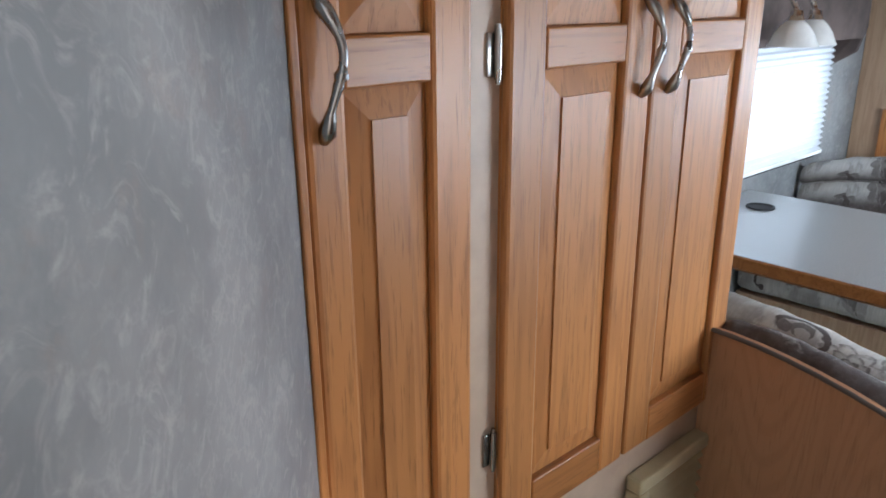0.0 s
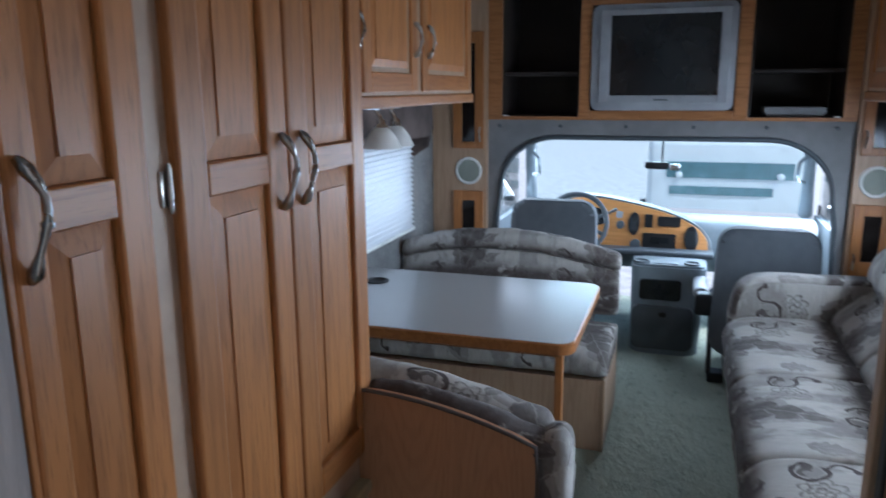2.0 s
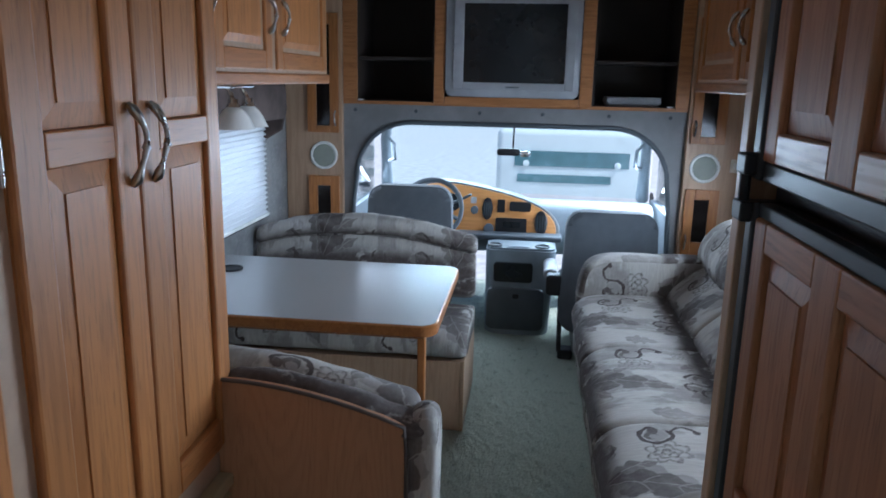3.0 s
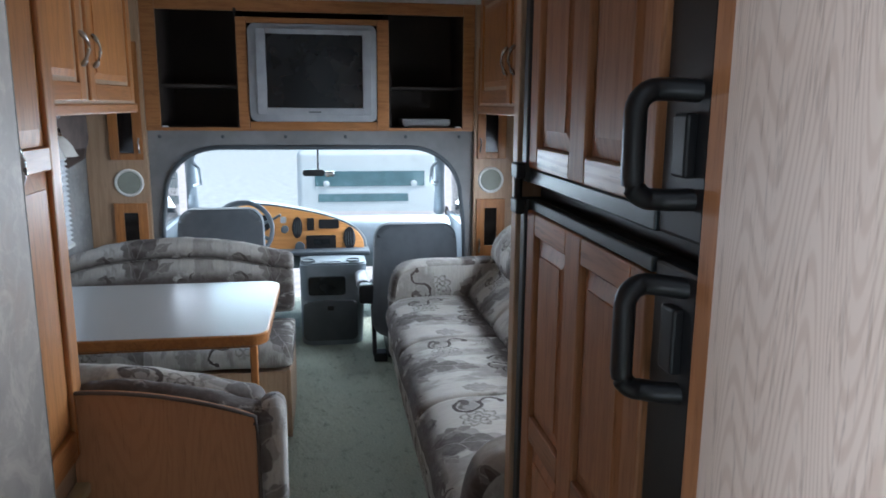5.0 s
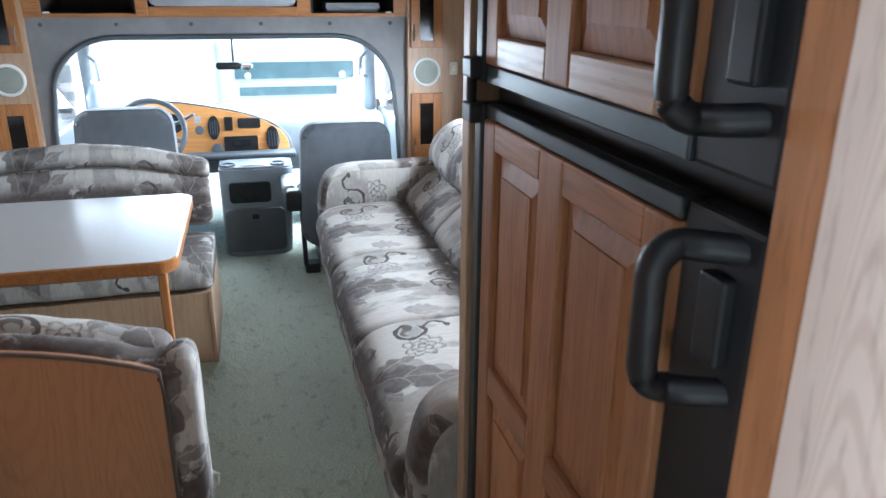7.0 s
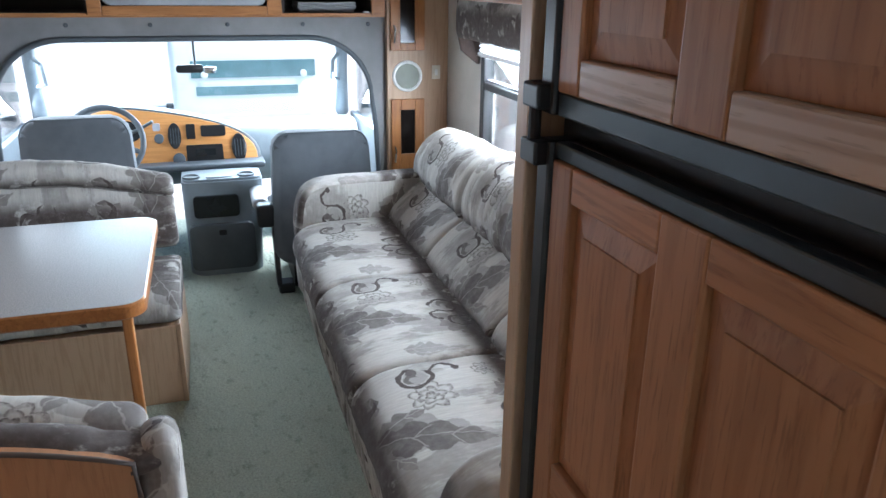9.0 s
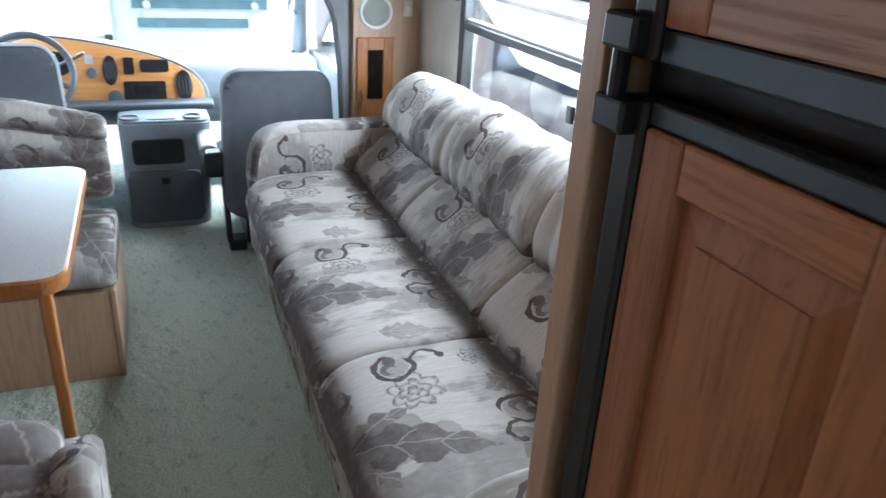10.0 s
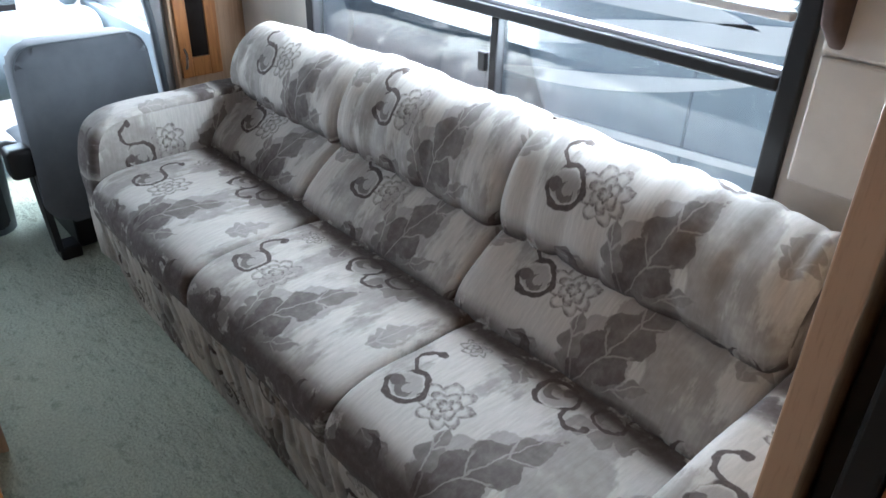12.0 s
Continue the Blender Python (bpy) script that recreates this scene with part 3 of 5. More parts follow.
# ---- pantry ----
pantry = thing("pantry_cabinet", 1.46, 0.9, 0, "tall honey oak pantry cabinet with closed raised-panel doors", "cabinet")
part("body", boxed(0.977, 1.955, 0.572, 1.248, 0.0, CEIL - 0.002, 0.003), STILE, pantry, "pale oak-print face frame")
Z0, ZM0, ZM1, Z1 = 0.70, 1.392, 1.446, 2.03
YD = 0.551
d1 = panel_door(pantry, 0.980, 1.209, Z0, Z1, YD, -1, [(1.029, 1.146)], [(Z0 + 0.07, ZM0), (ZM1, Z1 - 0.07)])
pull(d1, 0.998, YD, 1.350, 1.478, -1)
da = panel_door(pantry, 1.272, 1.582, Z0, Z1, YD, -1, [(1.342, 1.515)], [(Z0 + 0.07, ZM0), (ZM1, Z1 - 0.07)])
pull(da, 1.555, YD, 1.348, 1.472, -1)
db = panel_door(pantry, 1.588, 1.922, Z0, Z1, YD, -1, [(1.662, 1.860)], [(Z0 + 0.07, ZM0), (ZM1, Z1 - 0.07)])
pull(db, 1.626, YD, 1.348, 1.472, -1)
for zz in (0.855, 1.415, 1.93):
    hinge(da, 1.251, 0.571, zz, -1)
vent = thing("furnace_vent", 1.79, 0.572, 0.2, "tan plastic furnace grille set low in the pantry", "vent")
bm = B()
for x0, x1, z0, z1 in ((1.63, 1.958, 0.600, 0.630), (1.63, 1.958, 0.22, 0.25), (1.63, 1.665, 0.25, 0.60), (1.925, 1.958, 0.25, 0.60)):
    box(bm, x0, x1, 0.535, 0.571, z0, z1, 0.006)
part("frame", bm, TAN, vent)
part("backing", boxed(1.666, 1.924, 0.562, 0.570, 0.251, 0.599), RECESS_SHADE, vent)
for i in range(12):
    bm = B()
    zz = 0.265 + i * 0.0285
    prism(bm, [(0.544, zz - 0.004), (0.558, zz + 0.010), (0.556, zz + 0.013), (0.542, zz - 0.001)], 1.667, 1.923, "x")
    part("slat", bm, TAN, vent)

# ---- refrigerator ----
cab = thing("refrigerator_cabinet", 1.24, -0.86, 0, "oak cabinet surround enclosing the refrigerator", "cabinet")
part("side_panel", boxed(1.657, 1.698, -1.248, -0.462, 0, CEIL - 0.002, 0.003), OAK_TAN, cab)
part("side_panel", boxed(0.797, 0.864, -1.248, -0.468, 0, CEIL - 0.002, 0.003), OAK_FRIDGE, cab)
part("top_panel", boxed(0.865, 1.656, -1.248, -0.48, 2.03, CEIL - 0.002, 0.003), OAK_H, cab)
low = panel_door(cab, 0.87, 1.645, 0.06, 0.375, -0.468, 1, [(0.93, 1.21), (1.29, 1.57)], [(0.12, 0.31)], OAK_FRIDGE, OAK_FRIDGE)
part("base", boxed(0.865, 1.656, -1.24, -0.495, 0.0, 0.385, 0.002), OAK_FRIDGE, cab)
fridge = thing("refrigerator", 1.25, -0.85, 0.39, "black two-door refrigerator with oak raised-panel door inserts", "refrigerator")
part("body", boxed(0.867, 1.653, -1.2, -0.515, 0.39, 2.025, 0.004), BLACK, fridge)


def fridge_door(z0, z1, rows, hz0, hz1):
    d = part("door", boxed(0.986, 1.582, -0.512, -0.492, z0, z1, 0.003), BLACK, fridge)
    part("latch_strip", boxed(0.869, 0.985, -0.512, -0.474, z0, z1, 0.006), BLACK, d)
    part("hinge_strip", boxed(1.583, 1.622, -0.512, -0.462, z0, z1, 0.006), BLACK, d)
    edge0, edge1 = (z0, z0 + 0.030) if z0 > 1 else (z1 - 0.022, z1)
    part("metal_strip", boxed(0.986, 1.5825, -0.4915, -0.470, edge0, edge1, 0.003), STRIP, d, "glossy black metal strip")
    a, b = (z0 + 0.031, z1) if z0 > 1 else (z0, z1 - 0.023)
    xs = (0.988, 1.045, 1.250, 1.330, 1.525, 1.580)
    for i in (0, 2, 4):
        part("stile", boxed(xs[i], xs[i + 1], -0.491, -0.466, a, b, 0.004), OAK_FRIDGE, d, "brown oak insert stile")
    zs = [a] + [v for r in rows for v in r] + [b]
    for c in ((1.045, 1.250), (1.330, 1.525)):
        for i in range(0, len(zs), 2):
            part("rail", boxed(c[0], c[1], -0.491, -0.4665, zs[i] + 0.0005, zs[i + 1] - 0.0005, 0.003), OAK_SHEEN if z0 > 1 and i == 0 else OAK_FRIDGE_H, d)
        for r in rows:
            part("panel", raised(B(), c[0], c[1], r[0], r[1], -0.466, 1, 0.034), OAK_FRIDGE, d)
    hb = B()
    x, y = 0.915, -0.474
    path = [(x - 0.012, y - 0.006, hz0 + 0.010), (x, y + 0.022, hz0 + 0.008)]
    for i in range(7):
        g = radians(90 * i / 6)
        path.append((x + 0.010, y + 0.038 + 0.026 * math.sin(g), hz0 + 0.034 - 0.026 * math.cos(g)))
    path += [(px, py, hz0 + hz1 - pz) for px, py, pz in path[::-1]]
    tube(hb, path, [0.0135] * len(path), 12)
    for v in hb.verts:
        v.co.x = x + (v.co.x - x) * 1.15
    part("handle", hb, BLACK, d, "black loop handle", 60)
    part("latch_block", boxed(x - 0.018, x + 0.018, y - 0.002, y + 0.014, hz0 + 0.035, hz1 - 0.035, 0.004), BLACK, d)
    return d


fridge_door(0.40, 1.352, [(0.455, 0.838), (0.892, 1.282)], 1.186, 1.339)
fridge_door(1.385, 2.02, [(1.462, 1.90)], 1.427, 1.572)
bm = B()
box(bm, 1.590, 1.640, -0.475, -0.444, 1.392, 1.425, 0.004)
box(bm, 1.590, 1.640, -0.475, -0.444, 1.318, 1.350, 0.004)
tube(bm, [(1.618, -0.455, 1.345), (1.618, -0.455, 1.398)], 0.009, 10)
part("hinge", bm, BLACK, fridge, "black double door hinge")

# ---- dinette ----


def arch(y, base, rise, y0=0.12, y1=1.22):
    t = (y - (y0 + y1) / 2) / ((y1 - y0) / 2)
    return base + rise * (1 - t * t)


def bench(name, x_back, facing, box_x, seat_x, label, y0=0.135, y1=1.235, drop=0.0):
    """facing +1: looks to greater x. The back's face stands at x_back."""
    ob = thing(name, (box_x[0] + box_x[1]) / 2, 0.7, 0, label, "dinette bench", "dinette benches")
    bm = boxed(box_x[0], box_x[1], y0, y1, 0.0, 0.325, 0.004)
    part("base", bm, OAK_TAN, ob, "tan oak-print box base")
    part("base_trim", boxed(box_x[0] - 0.004, box_x[1] + 0.004, y0 - 0.006, y0 + 0.012, 0.0, 0.33, 0.003), OAK_TAN, ob)
    sx0, sx1 = seat_x
    seat = [(sx0, 0.335), (sx0 + (sx1 - sx0) * 0.5, 0.330), (sx1, 0.335), (sx1 + 0.012, 0.40), (sx1, 0.462), (sx0 + (sx1 - sx0) * 0.5, 0.476), (sx0, 0.462), (sx0 - 0.012, 0.40)]
    part("seat_cushion", cushion(seat, y0 - 0.015, y1, "y", 0.035, 0.005, seed=x_back), FABRIC, ob, smooth=80)
    f = facing
    low = [(x_back, 0.47), (x_back + f * 0.02, 0.60), (x_back - f * 0.005, 0.735), (x_back - f * 0.06, 0.745), (x_back - f * 0.10, 0.60), (x_back - f * 0.10, 0.47)]
    top = [(x_back - f * 0.010, 0.715), (x_back + f * 0.022, 0.765), (x_back + f * 0.002, 0.815), (x_back - f * 0.06, 0.825), (x_back - f * 0.115, 0.80), (x_back - f * 0.115, 0.72)]
    rise = lambda w: arch(w, -0.035, 0.085, y0, y1) - drop
    part("back_cushion", cushion(low, y0 - 0.01, y1, "y", 0.03, 0.005, lift=rise, seed=3 + x_back), FABRIC, ob, smooth=80)
    part("headrest_roll", cushion(top, y0 - 0.012, y1, "y", 0.035, 0.005, folds=0.002, fold_w=0.19, lift=rise, seed=x_back, v0=0.12, rigid=True, n=48), FABRIC, ob, smooth=80)
    return ob


far_bench = bench("dinette_bench", 3.87, -1, (3.405, 3.98), (3.39, 3.86), "floral upholstered dinette bench on an oak box")
near_bench = bench("dinette_bench", 2.06, 1, (1.985, 2.47), (2.06, 2.48), "floral dinette bench with an oak back panel", drop=-0.01)
# the wooden back of the near bench, with its fabric edge
bm = B()
outline = [(0.135, 0.0), (0.567, 0.0)] + [(0.567 - 0.432 * i / 8, 0.775 + 0.085 * math.sin(math.pi / 2 * (1 - i / 8.0) ** 0.9)) for i in range(9)]
prism(bm, outline, 1.872, 1.892, "x", 0.002)
part("back_panel", bm, OAK_BENCH, near_bench, "flat brown oak-print back panel")
edge = [(1.868, 0.567 - 0.432 * i / 8, 0.777 + 0.085 * math.sin(math.pi / 2 * (1 - i / 8.0) ** 0.9)) for i in range(9)]
part("piping", tube(B(), edge + [(1.868, 0.130, 0.70), (1.868, 0.130, 0.45)], 0.005, 8), FABRIC, near_bench, smooth=80)
# fabric wrapping the panel's top and aisle edge
wrap = [(1.875, 0.745), (1.872, 0.80), (1.90, 0.835), (1.955, 0.838), (1.995, 0.80), (1.995, 0.74)]
part("top_cover", cushion(wrap, 0.085, 0.566, "y", 0.04, 0.005, folds=0.002, lift=lambda w: 0.085 * math.sin(math.pi / 2 * min(1, max(0, (w - 0.135) / 0.432)) ** 0.9) - 0.052, seed=8), FABRIC, near_bench, smooth=80)
wrapside = [(1.876, 0.30), (1.870, 0.55), (1.876, 0.78), (1.93, 0.805), (2.01, 0.79), (2.02, 0.55), (2.01, 0.32), (1.95, 0.29)]
part("side_cover", cushion(wrapside, 0.066, 0.134, "y", 0.03, 0.006, seed=5, n=14), FABRIC, near_bench, smooth=80)
lowside = [(1.885, 0.13), (1.88, 0.25), (1.90, 0.36), (1.99, 0.37), (2.03, 0.25), (2.02, 0.14), (1.95, 0.12)]
part("lower_cover", cushion(lowside, 0.085, 0.134, "y", 0.022, 0.006, seed=15, n=14), FABRIC, near_bench, smooth=80)
part("side_trim", boxed(1.99, 2.02, 0.112, 0.134, 0.0, 0.50, 0.003), OAK, near_bench)
bm = tube(B(), [(2.02, 0.100, 0.40), (2.02, 0.075, 0.415), (2.02, 0.055, 0.40), (2.02, 0.058, 0.375), (2.02, 0.085, 0.36), (2.02, 0.105, 0.375)], 0.005, 8)
part("strap", bm, CREAM, near_bench, "cream looped strap", 60)

table = thing("dinette_table", 3.03, 0.7, 0, "grey laminate dinette table with rounded oak edge", "table")
TX0, TX1, TY0, TY1 = 2.628, 3.436, 0.163, 1.243
part("tabletop", prism(B(), rounded(TX0 + 0.006, TX1 - 0.006, TY0 + 0.006, TY1, 0.055, 8, (0, 0, 1, 1)), 0.722, 0.750, "z", 0.002), LAMINATE, table)
bm = B()
out = rounded(TX0, TX1, TY0, TY1, 0.06, 8, (0, 0, 1, 1))
inn = rounded(TX0 + 0.0058, TX1 - 0.0058, TY0 + 0.0058, TY1, 0.0545, 8, (0, 0, 1, 1))
rings = [[bm.verts.new((p[0], p[1], z)) for p in pts] for pts, z in ((inn, 0.7495), (out, 0.745), (out, 0.712), (inn, 0.708))]
for a, b in zip(rings, rings[1:] + rings[:1]):
    for i in range(len(out)):
        j = (i + 1) % len(out)
        bm.faces.new((a[i], a[j], b[j], b[i]))
part("edge_band", bm, OAK_H, table, "honey oak edge band")
part("apron", boxed(2.67, 3.40, 0.21, 1.2, 0.690, 0.7215, 0.003), OAK_H, table)
part("leg", boxed(2.692, 2.722, 0.205, 0.232, 0.0, 0.690, 0.005), OAK, table)
bm = lathe(B(), [(0.050, 0.751), (0.050, 0.756), (0.041, 0.757), (0.038, 0.7525), (0.012, 0.7515)], (3.20, 1.085, 0), "z", 28)
part("cup_holder", bm, RUBBER, table, "round black cup holder", 40)

# ---- overhead cabinets ----
over = thing("overhead_cabinet", 2.7, 1.0, 1.5, "honey oak overhead cabinet above the dinette, doors closed", "cabinet", "overhead cabinets")
part("body", boxed(1.958, 3.50, 0.752, 1.248, 1.515, CEIL - 0.002, 0.004), OAK_TAN, over)
part("lower_trim", boxed(1.958, 3.505, 0.742, 0.765, 1.498, 1.535, 0.006), OAK_H, over)
for x0, x1, hx in ((1.98, 2.33, 2.30), (2.36, 2.81, 2.775), (2.86, 3.46, 2.905)):
    d = panel_door(over, x0, x1, 1.545, 2.05, 0.742, -1, [(x0 + 0.06, x1 - 0.06)], [(1.605, 1.99)])
    pull(d, hx, 0.742, 1.665, 1.765, -1)
over2 = thing("overhead_cabinet", 2.7, -1.0, 1.5, "honey oak overhead cabinet above the sofa, doors closed", "cabinet", "overhead cabinets")
part("body", boxed(1.700, 3.70, -1.248, -0.802, 1.515, CEIL - 0.002, 0.004), OAK_TAN, over2)
part("lower_trim", boxed(1.700, 3.705, -0.815, -0.792, 1.498, 1.535, 0.006), OAK_H, over2)
for x0, x1, hx in ((1.72, 2.36, 2.32), (2.40, 3.02, 2.98), (3.06, 3.66, 3.10)):
    d = panel_door(over2, x0, x1, 1.545, 2.05, -0.792, 1, [(x0 + 0.06, x1 - 0.06)], [(1.605, 1.99)])
    pull(d, hx, -0.792, 1.665, 1.765, 1)

# ---- speaker columns ----


def column(s):
    y0, y1 = sorted((s * 0.926, s * 1.248))
    ob = thing("speaker_column", 4.5, s * 1.05, 0, "oak column with a round speaker and smoked slots", "cabinet", "speaker columns")
    part("body", boxed(4.423, 4.60, y0, y1, 0, CEIL - 0.002, 0.004), OAK_TAN, ob)
    c = s * 1.030
    for z0, z1, d0, d1 in ((0.62, 0.985, 0.70, 0.93), (1.225, 1.86, 1.262, 1.80)):
        bm = B()
        for a, b, e, f in ((c - 0.088, c - 0.038, z0, z1), (c + 0.038, c + 0.088, z0, z1), (c - 0.038, c + 0.038, z0, d0), (c - 0.038, c + 0.038, d1, z1)):
            box(bm, 4.405, 4.4225, a, b, e, f, 0.003)
        dr = part("door", bm, OAK, ob, "honey oak door frame")
        part("smoked_pane", boxed(4.413, 4.4222, c - 0.037, c + 0.037, d0 + 0.001, d1 - 0.001), SMOKED, dr)
        tube_b = tube(B(), [(4.404, c - s * 0.070, z0 + 0.04), (4.385, c - s * 0.072, z0 + 0.06), (4.388, c - s * 0.068, z0 + 0.10), (4.404, c - s * 0.070, z0 + 0.12)], 0.005, 8)
        part("handle", tube_b, PEWTER, dr, "small pewter pull", 60)
    sp = part("speaker", lathe(B(), [(0.078, 0.0), (0.078, -0.008), (0.072, -0.013), (0.064, -0.011), (0.063, -0.006), (0.02, -0.006)], (4.423, c, 1.098), "x", 36), WHITE_PLASTIC, ob, "round white-rimmed speaker", 40)
    part("grille", lathe(B(), [(0.0628, -0.0065), (0.05, -0.010), (0.02, -0.012), (0.004, -0.0125)], (4.423, c, 1.098), "x", 36), MESH, sp, "grey mesh grille", 60)
    return ob


column(1)
column(-1)
sw = thing("wall_switch", 4.424, -1.18, 1.12, "cream wall switch plate", "switch")
part("plate", boxed(4.415, 4.4225, -1.205, -1.160, 1.08, 1.15, 0.003), CREAM, sw)
part("rocker", boxed(4.411, 4.4152, -1.190, -1.175, 1.10, 1.13, 0.002), WHITE_PLASTIC, sw)

# ---- entertainment cabinet over the cab ----
ent = thing("entertainment_cabinet", 4.6, 0, 1.39, "oak cabinet over the cab with open shelves", "cabinet")
F = 4.44
bm = B()
for y0, y1, z0, z1 in ((0.845, 0.924, 1.385, CEIL - 0.002), (-0.924, -0.856, 1.385, CEIL - 0.002), (-0.855, 0.844, 2.036, CEIL - 0.002), (-0.855, 0.844, 1.385, 1.404)):
    box(bm, F, F + 0.02, y0, y1, z0, z1, 0.002)
part("face_frame", bm, OAK_Y, ent)
# the interior boards carry the shelves' shade as dark colour
part("back_board", boxed(F + 0.44, F + 0.455, -0.924, 0.924, 1.385, CEIL - 0.003), RECESS_SHADE, ent, "shelf interior coloured dark for shade")
part("bottom_board", boxed(F + 0.021, F + 0.44, -0.924, 0.924, 1.386, 1.4035), RECESS_SHADE, ent)
part("top_board", boxed(F + 0.021, F + 0.44, -0.924, 0.924, 2.081, 2.095), RECESS_SHADE, ent)
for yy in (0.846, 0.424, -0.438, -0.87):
    part("divider", boxed(F + 0.021, F + 0.44, yy, yy + 0.014, 1.404, 2.08), RECESS_SHADE, ent)
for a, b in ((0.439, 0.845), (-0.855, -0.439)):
    part("shelf", boxed(F + 0.06, F + 0.43, a, b, 1.622, 1.640, 0.002), RECESS_SHADE, ent)
    part("catch", boxed(F + 0.004, F + 0.022, max(a, -0.845) + (0.37 if a > 0 else 0.0), max(a, -0.845) + (0.40 if a > 0 else 0.03), 1.4045, 1.412, 0.001), WHITE_PLASTIC, ent)
part("clip", boxed(F - 0.012, F, 0.415, 0.432, 2.02, 2.05, 0.003), BLACK, ent)
bm = B()
for y0, y1, z0, z1 in ((0.362, 0.420, 1.393, 2.004), (-0.422, -0.355, 1.393, 2.004), (-0.355, 0.362, 1.972, 2.004), (-0.355, 0.362, 1.393, 1.436)):
    part("tv_trim", boxed(F - 0.018, F - 0.0005, y0, y1, z0, z1, 0.004), OAK_Y, ent, "orange oak television surround")
tv = thing("television", 4.6, 0, 1.437, "silver tube television with a dark screen", "television")
bm = prism(B(), rounded(-0.350, 0.357, 1.438, 1.970, 0.035), 4.41, 4.80, "x", 0.012)
part("case", bm, SILVER, tv, "", 40)
bm = B()
for y0, y1, z0, z1 in ((0.261, 0.315, 1.475, 1.945), (-0.322, -0.272, 1.475, 1.945), (-0.272, 0.261, 1.916, 1.945), (-0.272, 0.261, 1.475, 1.515)):
    box(bm, 4.395, 4.4095, y0, y1, z0, z1, 0.004)
part("bezel", bm, SILVER, tv)
bm = B()
g = bmesh.ops.create_grid(bm, x_segments=14, y_segments=12, size=1)["verts"]
for v in g:
    a, b = v.co.x, v.co.y
    v.co = Vector((4.400 + 0.008 * (a * a + b * b) / 2, -0.005 + a * 0.266, 1.7155 + b * 0.2005))
part("screen", bm, SCREEN, tv, "dark bulging glass screen", 80)
part("badge", boxed(4.3935, 4.396, -0.035, 0.035, 1.488, 1.496, 0.0008), SEAT_CLOTH, tv)
stack = thing("folded_papers", 4.6, -0.62, 1.404, "loose stack of pale papers on the shelf", "papers")
for i in range(6):
    r = random.random() * 0.02
    part("sheet", boxed(F + 0.06 + r, F + 0.30 + r, -0.80 + r, -0.50 - r, 1.405 + i * 0.008, 1.412 + i * 0.008, 0.001), SILVER, stack)

# ---- cab opening ----


def arch_pts(grow=0.0, n=10):
    r = 0.31
    hw, top = 0.865 + grow, 1.286 + grow
    pts = [(-hw - 0.035, 0.0), (-hw, 0.85)]
    for i in range(n + 1):
        a = math.pi - math.pi / 2 * i / n
        pts.append((-hw + 0.02 + r + r * math.cos(a), top - r * 0.92 + r * 0.92 * math.sin(a)))
    for i in range(n + 1):
        a = math.pi / 2 - math.pi / 2 * i / n
        pts.append((hw - 0.02 - r + r * math.cos(a), top - r * 0.92 + r * 0.92 * math.sin(a)))
    return pts + [(hw, 0.85), (hw + 0.035, 0.0)]


inner = arch_pts()
bm = B()
XA, XB = 4.462, 4.50
outer = []
for y, z in inner:
    yy = max(-1.245, min(1.245, y * 1.6 if z < 1.05 else y))
    outer.append((math.copysign(1.2, y) if z < 1.25 and abs(y) > 0.6 else y, 1.384 if z >= 1.0 else z))
rows4 = []
for x in (XA, XB):
    rows4.append(([bm.verts.new((x, y, z)) for y, z in inner], [bm.verts.new((x, y, z)) for y, z in outer]))
n = len(inner)
(ia, oa), (ib, ob_) = rows4
for i in range(n - 1):
    for q in ((ia[i], ia[i + 1], oa[i + 1], oa[i]), (ib[i], ib[i + 1], ob_[i + 1], ob_[i]), (ia[i], ia[i + 1], ib[i + 1], ib[i])):
        try:
            bm.faces.new(q)
        except ValueError:
            pass
bmesh.ops.remove_doubles(bm, verts=bm.verts[:], dist=0.0005)
structure("wall_cab_opening", bm, VINYL, "grey padded vinyl wall with an arched opening to the cab", "wall")
structure("trim_arch", tube(B(), [(4.455, y, z) for y, z in arch_pts(0.004)], 0.013, 10), DASH_DARK, "dark padded edging round the cab arch", "trim", 70)
for yy in (-0.84, -0.52, -0.17, 0.17, 0.52, 0.86):
    sc = tagged(part("screw_cap", lathe(B(), [(0.010, 0.0), (0.010, -0.004), (0.005, -0.007)], (4.462, yy, 1.352), "x", 14), DASH_DARK, None), "small dark screw cap on the vinyl", "screw cap", "screw caps")

